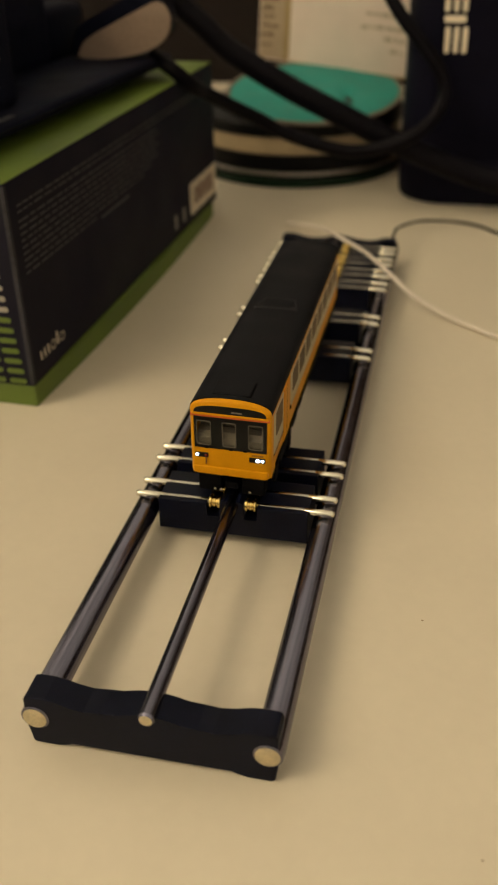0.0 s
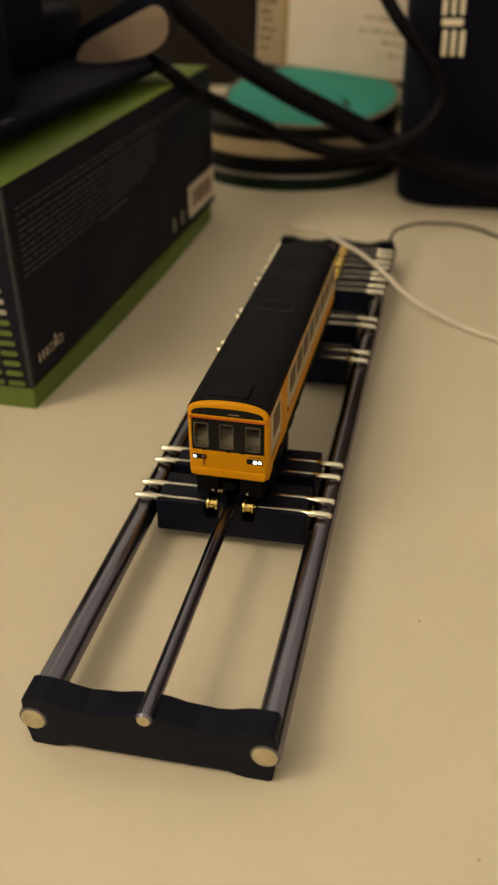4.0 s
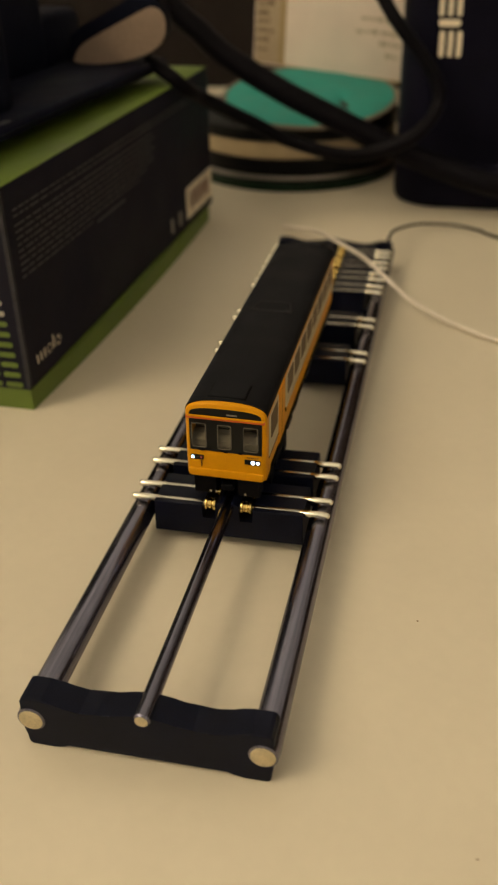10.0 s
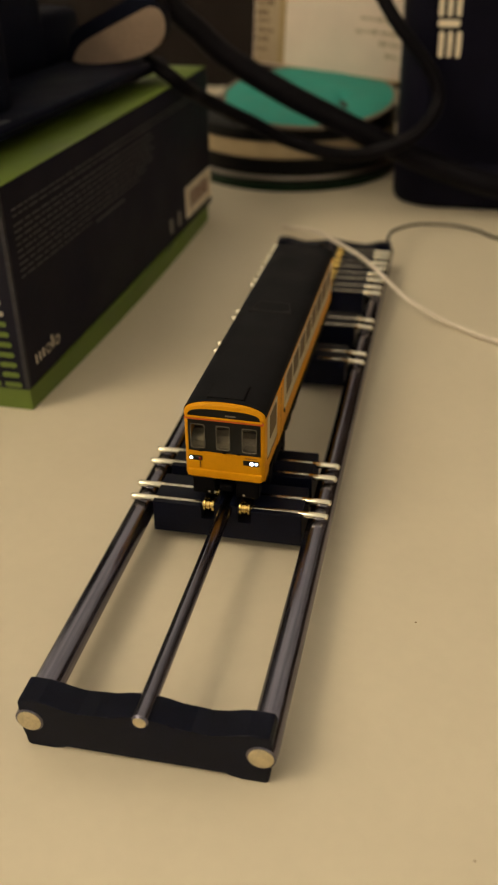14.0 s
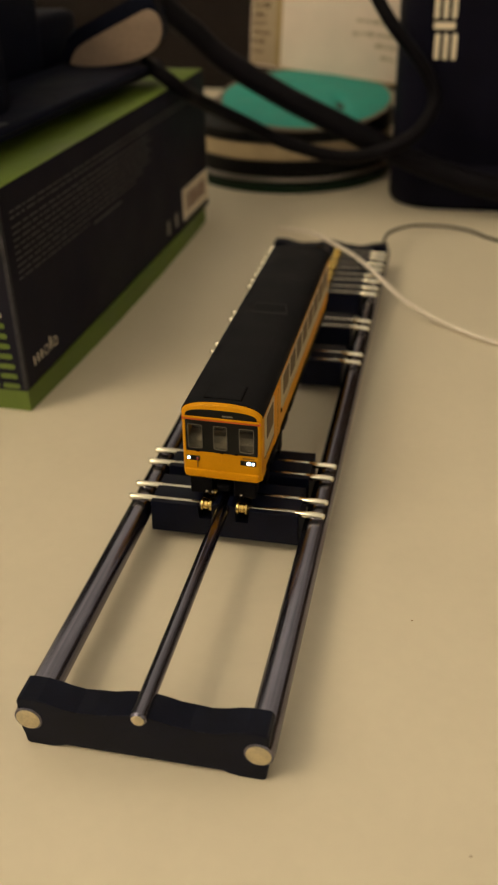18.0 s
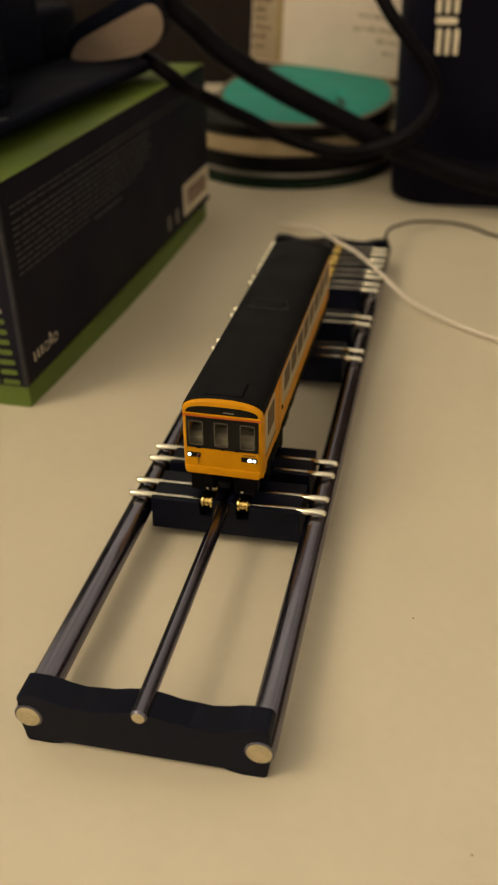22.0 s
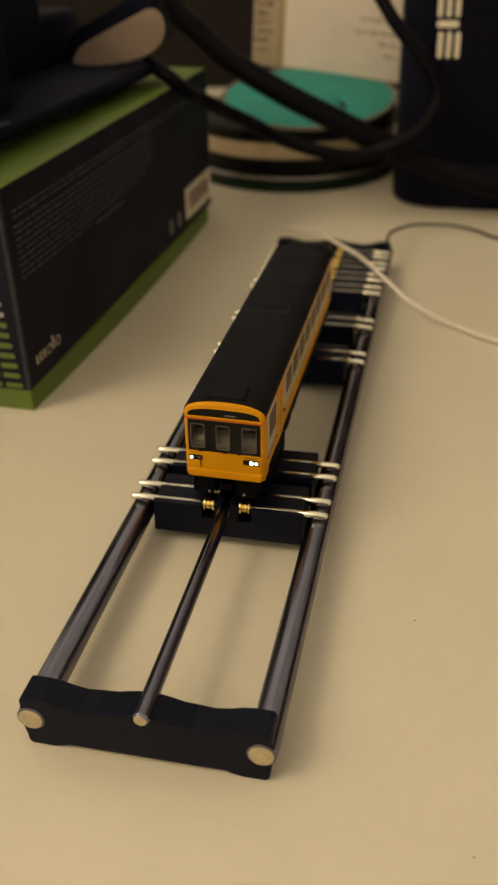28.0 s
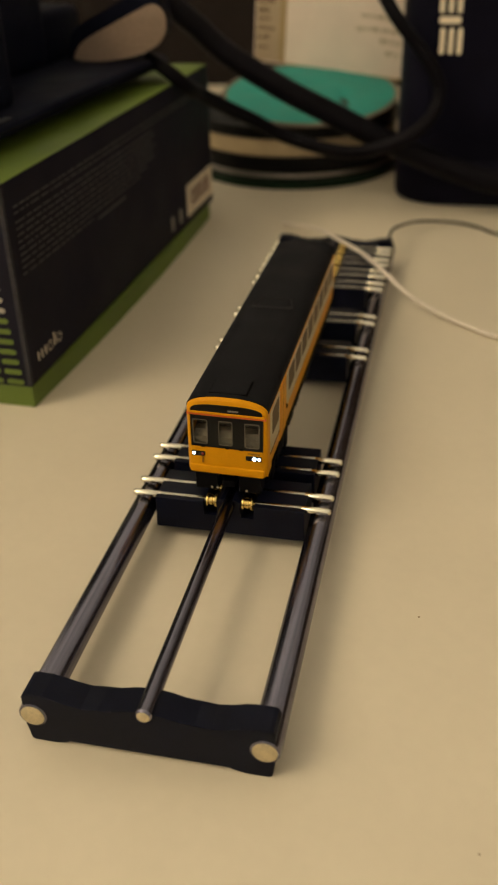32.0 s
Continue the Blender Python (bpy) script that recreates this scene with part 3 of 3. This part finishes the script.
    for x0, x1, y0, y1, z0 in ((-0.0082, -0.0040, 0.032, 0.046, 0.0140), (0.0040, 0.0082, 0.030, 0.041, 0.0138), (0.0045, 0.0080, 0.045, 0.056, 0.0142), (-0.0080, -0.004, 0.05, 0.064, 0.0140),
                               (0.0050, 0.0082, 0.0135, 0.0255, 0.0140), (-0.0082, -0.0050, 0.0135, 0.0255, 0.0140), (0.0050, 0.0082, 0.0755, 0.087, 0.0140), (-0.0082, -0.0050, 0.0755, 0.087, 0.0140)):
        part("equipment_box", bm_box(x0, x1, y0, y1, z(z0), z(0.0172), 0.0003), BLACK_PLASTIC, frame_ob)
    for s in (-1, 1):
        part("bogie_step", bm_box(s * 0.0052 - 0.0027, s * 0.0052 + 0.0027, 0.0004, 0.0046, z(0.0141), z(0.0192), 0.0003), BLACK_PLASTIC, frame_ob)
    part("coupling", bm_box(-0.0016, 0.0016, 0.0006, 0.0120, z(0.0150), z(0.0168), 0.0004), BLACK_PLASTIC, car, "black tail of the coupling pocket")
    # Small bright studs, added to imitate metal glints under the cab.
    for x in (-0.0038, -0.0024, 0.0045):
        part("glint_stud", bm_lathe([(0.0003, -0.0002), (0.00032, 0.0001), (0.0003, 0.0012)], 12, "y", at=(x, 0, z(0.0152))), PIN, car, "tiny bright stud added as a glint below the cab", smooth=True)
    tread = [(0.0007, -0.0009), (0.0023, -0.0008), (0.0027, -0.0006), (0.0028, -0.0002), (0.0029, 0.0003), (0.0034, 0.0004), (0.0034, 0.0007), (0.0007, 0.0008)]
    wheels = []
    firstw = None
    for yc in (0.0847, 0.1503):
        for s in (-1, 1):
            at = pose(s * 0.0044, yc - FRONT, 0.0148 - 0.0125) @ pose(0, 0, 0, 0, 0, 180 if s > 0 else 0)
            if firstw is None:
                firstw = part("wheel", bm_lathe(tread, 28, "x"), STEEL, car, "small steel flanged wheel", smooth=True, at=at)
                w = firstw
            else:
                w = again("wheel", firstw, car, at)
            wheels.append((w, at, s))
        part("wheel_axle", bm_lathe([(0.0006, -0.0040), (0.0006, 0.0040)], 12, "x", at=(0, yc - FRONT, 0.0148 - 0.0125)), BLACK_PLASTIC, car)
    return car, wheels


car, wheels = railcar()

# ---- phone box with what lies on it ----
BOX_X, BOX_Y, BOX_TURN, BOX_L, BOX_W, BOX_H = -0.0743, 0.1187, -1.95, 0.1985, 0.105, 0.0685


def phone_box():
    box = tagged(empty("phone_box", BOX_X, BOX_Y, 0, BOX_TURN), "black and green printed card phone box on the desk", "box")
    # the card of the tray bows out a little along its long side
    side = [(-0.0002 + 0.0021 * math.sin(math.pi * k / 12), 0.0004 + (BOX_L - 0.0064) * k / 12) for k in range(13)]
    part("base_tray", bm_prism([(-BOX_W + 0.0004, 0.0004)] + side + [(-BOX_W + 0.0004, BOX_L - 0.006)], 0.0, 0.0071, "xy", 0.0003), BOX_GREEN, box, "green inner tray showing below the sleeve")
    sleeve = part("sleeve", bm_box(-BOX_W, 0, 0, BOX_L, 0.0071, BOX_H - 0.0002, 0.0004), BOX_BLACK, box, "matt black printed card sleeve")
    part("lid", bm_box(-BOX_W + 0.0002, -0.0002, 0.0002, BOX_L - 0.0002, BOX_H - 0.0006, BOX_H, 0.0002), BOX_GREEN, box, "green card top")
    lines = ((0.0607, 0.188), (0.0589, 0.190), (0.0563, 0.121), (0.0544, 0.124), (0.0525, 0.119), (0.0506, 0.123), (0.0487, 0.120), (0.0468, 0.121), (0.0449, 0.112), (0.0430, 0.104), (0.0411, 0.058))
    rng = random.Random(4)
    for zc, far in lines:
        bm = bmesh.new()
        y = 0.0057
        while y < far:
            w = rng.uniform(0.0016, 0.0062)
            bm_box(0.0, 0.0002, y, min(far, y + w), zc - 0.00026, zc + 0.00026, bm=bm)
            y += w + rng.uniform(0.0009, 0.0014)
        part("small_print", bm, PRINT_DIM, sleeve, "rows of tiny grey print")
    part("small_print", bm_box(0.0, 0.0002, 0.062, 0.088, 0.0397, 0.0404), PRINT_DIM, sleeve, "short line of tiny grey print")
    label = part("barcode_label", bm_box(0.0, 0.0003, 0.1585, 0.1970, 0.0108, 0.0245), PRINT_WHITE, sleeve, "white barcode label")
    bm = bmesh.new()
    y = 0.1635
    while y < 0.1920:
        w = rng.choice((0.0004, 0.0007, 0.0011))
        bm_box(0.0003, 0.00045, y, y + w * 0.6, 0.0142, 0.0218, bm=bm)
        y += w + rng.choice((0.0004, 0.0006))
    part("barcode", bm, BARCODE, label)
    for y0 in (0.1365, 0.1475):
        part("small_mark", bm_prism([(y, h) for y, h in round_rect(y0, y0 + 0.0027, 0.0112, 0.0172, 0.0006)], 0.0, 0.0002, "yz"), PRINT_MARK, sleeve, "small grey recycling mark")
    # maker's mark: bars and rings
    bm = bmesh.new()
    for y in (0.0066, 0.0091, 0.0116):
        bm_box(0.0, 0.0003, y, y + 0.00042, 0.0130, 0.0159, bm=bm)
    bm_box(0.0, 0.0003, 0.0182, 0.0186, 0.0132, 0.0174, bm=bm)
    for yc in (0.0150, 0.0214):
        for i in range(16):
            a0, a1 = 2 * math.pi * i / 16, 2 * math.pi * (i + 1) / 16
            v = [bm.verts.new((0.0003, yc + r * math.cos(a) * 1.15, 0.0145 + r * math.sin(a))) for r, a in ((0.00155, a0), (0.00155, a1), (0.00117, a1), (0.00117, a0))]
            bm.faces.new(v)
    part("mark", bm, PRINT_WHITE, sleeve, "small white maker's mark")
    # printed dashes on the end face, in two columns
    for k in range(12):
        zc = 0.0079 + 0.0033 * k
        edge = -0.0023 - 0.00032 * k
        for shift, length in ((0.0, 0.0056), (0.0069, 0.0056), (0.0138, 0.0056)):
            green = k < 7 and shift < 0.01
            part("dash", bm_prism(round_rect(edge - shift - length, edge - shift, zc, zc + 0.0016, 0.0007, 3), -0.0002, 0.0002, "xz"), BOX_GREEN if green else PRINT_GREY, sleeve, "green printed dash" if green else "grey printed dash")
    # Thin strip, greyer than the sleeve, up its front corner.
    part("grey_corner", bm_box(-0.0012, 0.00012, -0.00012, 0.0012, 0.0078, BOX_H - 0.001, 0.0001), GREY_EDGE, sleeve, "greyish edge of the sleeve")
    return box


phone_box()

dock = tagged(empty("power_supply", -0.0800, 0.276, BOX_H, -4.5), "dark plastic power supply lying on the box", "power supply")
# Raised on unseen feet and overhanging, shaped so that the lid edge falls dark.
part("casing", bm_box(-0.085, 0.0040, -0.168, 0.009, 0.0042, 0.0090, 0.0024, 4), DARK_TECH, dock, "low dark plastic plinth", smooth=True)
foot = part("rubber_foot", bm_lathe([(0.004, 0.0), (0.0045, 0.0004), (0.0045, 0.0046)], 20, "z"), BLACK_PLASTIC, dock, smooth=True, at=pose(-0.016, -0.152, 0))
for x, y in ((-0.016, -0.006), (-0.075, -0.152), (-0.075, -0.006)):
    again("rubber_foot", foot, dock, pose(x, y, 0))
part("housing", bm_box(-0.085, -0.0330, -0.160, -0.0236, 0.0070, 0.062, 0.005, 4), DARK_TECH, dock, smooth=True)
part("far_block", bm_box(-0.085, -0.0335, -0.0300, 0.0080, 0.0070, 0.0280, 0.004, 4), DARK_TECH, dock, smooth=True)
# Out-of-view block, added to cast shade on the green lid.
part("shade_block", bm_box(-0.060, -0.006, -0.160, -0.098, 0.0070, 0.058, 0.005, 4), DARK_TECH, dock, smooth=True)
# Lighter strip painted in as the highlight along the casing edge.
part("edge_highlight", bm_box(-0.0002, 0.0024, -0.150, -0.118, 0.0086, 0.0092, 0.0002), GREY_EDGE, dock, "grey strip for the highlight on the casing edge")
part("casing_seam", bm_box(-0.0852, 0.0042, -0.1682, 0.0092, 0.0064, 0.0068), BLACK_PLASTIC, dock)

# dark adapter with a beige oval face, standing on the plinth
plug = tagged(empty("adapter", -0.0870, 0.262, BOX_H + 0.0088), "dark adapter with a beige oval face on the power supply", "adapter")
oval = [(-0.0213, 0.0013), (-0.0168, 0.0074), (-0.0039, 0.0138), (0.0080, 0.0192), (0.0122, 0.0208), (0.0158, 0.0200), (0.0178, 0.0170), (0.0180, 0.0120), (0.0146, 0.0066), (0.0046, 0.0023), (-0.0079, 0.0003), (-0.0180, 0.0003)]
oval = [(q.x, q.z) for q in smooth_path([(x, 0, h) for x, h in oval + oval[:1]], 4)[:-1]]
part("shell", bm_prism([(x - 0.0032 if x < 0.01 else x - 0.0010, h + (0.0048 if h > 0.004 and x < 0.0165 else 0.0)) for x, h in oval], 0.0012, 0.012, "xz", 0.001), DARK_TECH, plug, smooth=True)
part("face", bm_prism(oval, 0.0, 0.0014, "xz", 0.0004), BEIGE, plug, "beige felt-like oval face", smooth=True)


# ---- stack of tins, lid, carton and canister at the back ----
def stack():
    st = tagged(empty("stacked_tin", -0.045, 0.4195, 0), "round black and cream stacked tins on the desk", "tin")
    R = 0.058
    for nm, z0, z1, r, mat, lab in (("foot", 0.0, 0.0046, R, STACK_GREEN, "foot coloured dark green for the teal shadow"), ("lower_band", 0.0046, 0.0063, R - 0.0005, STACK_BLACK, ""),
                                    ("rim", 0.0063, 0.0084, R + 0.0004, SILVER, "thin silver rim"), ("middle_band", 0.0084, 0.0166, R, STACK_BLACK, ""),
                                    ("card_band", 0.0166, 0.0255, R - 0.001, CREAM_CARD, "cream card band"), ("upper_band", 0.0255, 0.0318, R, STACK_BLACK, "")):
        part(nm, bm_lathe([(r - 0.0008, z0), (r, z0 + 0.0005), (r, z1 - 0.0005), (r - 0.0008, z1)], 72, "z"), mat, st, lab, smooth=True)


stack()



def tipped_lid():
    """A round padded lid lying on the tins, thicker at its back, so that its top slopes to the front."""
    d = tagged(empty("padded_lid"), "round teal padded lid with beige rim on the tins", "lid")
    slope = pose(-0.0346, 0.4080, 0.0402, 8.98, 1.03, 0)
    r = 0.0475
    bm = bmesh.new()
    n = 72
    ring = [(r * math.cos(2 * math.pi * i / n), r * math.sin(2 * math.pi * i / n)) for i in range(n)]
    top = [bm.verts.new(slope @ Vector((x, y, -0.0004))) for x, y in ring]
    low = [bm.verts.new((v.co.x, v.co.y, 0.0318)) for v in top]
    bm.faces.new(top)
    bm.faces.new(low)
    for i in range(n):
        bm.faces.new((low[i], low[(i + 1) % n], top[(i + 1) % n], top[i]))
    part("side", bm, STACK_BLACK, d, "black sloping side", smooth=True)
    bm = bmesh.new()
    rows = []
    for i in range(n):
        a = 2 * math.pi * i / n
        row = []
        for k in range(10):
            b = 2 * math.pi * k / 10
            q = r - 0.0008 + 0.0012 * math.cos(b)
            row.append(bm.verts.new((q * math.cos(a), q * math.sin(a), 0.0011 * math.sin(b))))
        rows.append(row)
    for i in range(n):
        for k in range(10):
            bm.faces.new((rows[i][k], rows[(i + 1) % n][k], rows[(i + 1) % n][(k + 1) % 10], rows[i][(k + 1) % 10]))
    part("rim", bm, TIN_RIM, d, "worn beige rolled rim", smooth=True, at=slope)
    # cloth pad with two creases
    bm = bmesh.new()
    rows = []
    for j in range(1, 25):
        q = (r - 0.0016) * j / 24
        row = []
        for i in range(n):
            a = 2 * math.pi * i / n
            x, y = q * math.cos(a), q * math.sin(a)
            fall = 1 - (j / 24) ** 4
            h = 0.0016 * fall + 0.0006 * noise.noise(Vector((x * 90, y * 90, 1.7))) * fall
            h -= 0.0042 * math.exp(-((x - 0.0165 + 0.35 * y) / 0.0024) ** 2) * math.exp(-((y + 0.012) / 0.010) ** 2) * fall
            h -= 0.0040 * math.exp(-((x + 0.026 - 0.9 * y) / 0.0022) ** 2) * math.exp(-((y - 0.004) / 0.010) ** 2) * fall
            row.append(bm.verts.new((x, y, h)))
        rows.append(row)
    bm.faces.new(rows[0])
    for a, b in zip(rows, rows[1:]):
        for i in range(n):
            bm.faces.new((a[i], a[(i + 1) % n], b[(i + 1) % n], b[i]))
    part("pad", bm, TEAL, d, "teal cloth pad with creases", smooth=True, at=slope @ pose(0, 0, 0.0003))


tipped_lid()


def carton():
    """A cream carton; its own x runs along the printed front."""
    c = tagged(empty("carton"), "cream printed card carton standing on the teal lid", "carton")
    c.matrix_world = pose(-0.0762, 0.4567, 0.0486, 0, 0, -16.7) @ pose(0, 0, 0, 0, 3.56, 0)
    part("body", bm_box(0, 0.110, 0, 0.045, 0, 0.150, 0.0012, 2), CARTON_WHITE, c, smooth=True)
    part("side_strip", bm_box(0.0012, 0.0170, -0.0002, 0.0004, 0.0012, 0.148), CARTON_STRIP, c, "beige strip down the front")
    part("stripe", bm_box(0.0170, 0.0203, -0.0003, 0.0004, 0.0012, 0.148), CARTON_OCHRE, c, "ochre printed stripe")
    # Edge shadow where the carton meets the lid, coloured in as an ochre line.
    part("foot_shadow_line", bm_box(0.0203, 0.109, -0.0003, 0.0004, 0.0002, 0.0012), CARTON_OCHRE, c, "ochre line drawn as the shadow along the foot")
    rng = random.Random(9)
    for k in range(28):
        h = 0.008 + k * 0.0048 + rng.uniform(-0.0006, 0.0006)
        bm = bmesh.new()
        x = 0.0013 + rng.uniform(0, 0.0015)
        stop = rng.uniform(0.007, 0.013)
        while x < stop:
            w = rng.uniform(0.0012, 0.0035)
            bm_box(x, x + w, -0.0004, 0.0, h, h + rng.uniform(0.0012, 0.0028), bm=bm)
            x += w + rng.uniform(0.0004, 0.0012)
        part("print_line", bm, CARTON_INK, c, "smudged brown print")
    for x0, x1, h in ((0.066, 0.086, 0.0300), (0.064, 0.088, 0.0235), (0.078, 0.090, 0.0180), (0.082, 0.090, 0.0120)):
        bm = bmesh.new()
        x = x0
        while x < x1:
            w = rng.uniform(0.0016, 0.005)
            bm_box(x, min(x1, x + w), -0.0003, 0.0, h + rng.uniform(-0.0005, 0.0005), h + rng.uniform(0.0014, 0.0024), bm=bm)
            x += w + rng.uniform(0.0006, 0.0014)
        part("print_line", bm, CARTON_PRINT, c, "faded brown print")


carton()


def canister():
    """A square canister with well-rounded corners."""
    c = tagged(empty("canister", 0.0160, 0.3450, 0), "matt black rounded-square canister with white print standing on the desk", "canister")
    side = 0.076
    bm = bmesh.new()
    rings = []
    for inset, h in ((0.0025, 0.0), (0.0012, 0.0006), (0.0003, 0.0022), (0.0, 0.005), (0.0, 0.0215), (0.0005, 0.0222), (0.0, 0.0229), (0.0, 0.150), (0.004, 0.158), (0.010, 0.161)):
        rings.append([bm.verts.new((u, v, h)) for u, v in round_rect(inset, side - inset, inset, side - inset, 0.022 - inset * 0.6, 10)])
    n = len(rings[0])
    for a, b in zip(rings, rings[1:]):
        for i in range(n):
            bm.faces.new((a[i], a[(i + 1) % n], b[(i + 1) % n], b[i]))
    bm.faces.new(rings[0])
    bm.faces.new(rings[-1])
    part("body", bm, CANISTER, c, smooth=True)
    # white print on the front, plain bars
    strokes = ((0.0177, 0.0199), (0.0216, 0.0237), (0.0254, 0.0276))
    for z0, z1, bars in ((0.0692, 0.0802, strokes), (0.0819, 0.0848, ((0.0174, 0.0270),)), (0.0862, 0.0972, strokes)):
        for k, (x0, x1) in enumerate(bars):
            dx = -0.0006 * (z0 > 0.08) - 0.0004 * (z0 > 0.086)
            part("mark_bar", bm_prism(round_rect(x0 + dx, x1 + dx, z0, z1, 0.0009), -0.0002, 0.0002, "xz"), PRINT_WHITE, c, "white printed bar")


canister()

# ---- cables and wires ----
tagged(part("power_cable", bm_tube([(-0.17, 0.315, 0.124), (-0.12, 0.320, 0.1175), (-0.0976, 0.325, 0.1033), (-0.0843, 0.33, 0.0896), (-0.0742, 0.33, 0.0817), (-0.0613, 0.33, 0.0709), (-0.0350, 0.33, 0.0561), (-0.0084, 0.33, 0.0437), (0.0183, 0.33, 0.0317), (0.0449, 0.33, 0.0218), (0.0665, 0.33, 0.0163), (0.1102, 0.335, 0.0088), (0.20, 0.345, 0.0058)], 0.0055), CABLE, smooth=True),
       "thick black power cable sagging towards the desk", "cable")
tagged(part("looped_cable", bm_tube([(-0.03, 0.345, 0.145), (0.0022, 0.338, 0.1029), (0.0144, 0.332, 0.0864), (0.0273, 0.33, 0.0718), (0.0334, 0.33, 0.0633), (0.0360, 0.329, 0.0559), (0.0348, 0.326, 0.0492), (0.0298, 0.322, 0.0424), (0.0223, 0.319, 0.0374), (0.0120, 0.318, 0.0334), (-0.0013, 0.318, 0.0312), (-0.0131, 0.318, 0.0324), (-0.0247, 0.317, 0.0355), (-0.0349, 0.315, 0.0395), (-0.0441, 0.309, 0.0460), (-0.0548, 0.300, 0.0534), (-0.0617, 0.285, 0.0612), (-0.0645, 0.272, 0.0668), (-0.0690, 0.267, 0.0722), (-0.0752, 0.270, 0.0752), (-0.0800, 0.2735, 0.0772)], 0.0030), CABLE, smooth=True),
       "black cord from the adapter bent in a loose loop", "cable")
tagged(part("white_wire", bm_tube([(-0.030, 0.3035, 0.0012), (-0.0245, 0.2966, 0.0030), (-0.0105, 0.2722, 0.010), (0.0004, 0.2485, 0.0145), (0.0130, 0.2327, 0.0142), (0.0231, 0.217, 0.0128), (0.0322, 0.2092, 0.008), (0.0408, 0.2065, 0.004), (0.0491, 0.203, 0.0016), (0.0571, 0.1971, 0.0012), (0.0651, 0.1914, 0.0012), (0.12, 0.16, 0.0012)], 0.00073), WHITE_WIRE, smooth=True),
       "thin white wire lying over the rolling road", "wire")
tagged(part("black_wire", bm_tube([(0.0212, 0.2575, 0.0100), (0.0216, 0.2682, 0.0105), (0.0227, 0.2789, 0.0095), (0.0290, 0.2986, 0.006), (0.0362, 0.3076, 0.004), (0.0489, 0.3134, 0.002), (0.0592, 0.3113, 0.0008), (0.0670, 0.3029, 0.0008), (0.10, 0.28, 0.0008)], 0.0006), CABLE, smooth=True),
       "thin black feed wire from the end block", "wire")

# ---- specks on the desk ----
rng = random.Random(2)
for x, y, r in ((0.046, 0.0462, 0.00026), (0.0585, -0.0085, 0.00022), (0.0675, 0.128, 0.00035)):
    bm = bmesh.new()
    bmesh.ops.create_icosphere(bm, subdivisions=1, radius=r)
    for v in bm.verts:
        v.co = Vector((v.co.x * rng.uniform(0.8, 1.6), v.co.y * rng.uniform(0.7, 1.2), (v.co.z + r) * 0.35))
    sp = tagged(part("crumb", bm, CRUMB), "tiny dark crumb on the desk", "crumb", group="crumbs on the desk")
    sp.matrix_world = pose(x, y, 0.0)


def motions():
    """The driven wheels turn, and the rollers under them the other way."""
    steps = 160
    for obs, way, ratio in ((wheels, -1, 1.0), (driven_rollers, 1, 1.6)):
        for ob, at, s in obs:
            rows = []
            for k in range(steps + 1):
                a = 50.0 * ratio * k * way * (-s if ob in [w[0] for w in wheels] else s)
                rows.append((32.0 * k / steps, at @ pose(0, 0, 0, a)))
            walk(ob, rows)


motions()
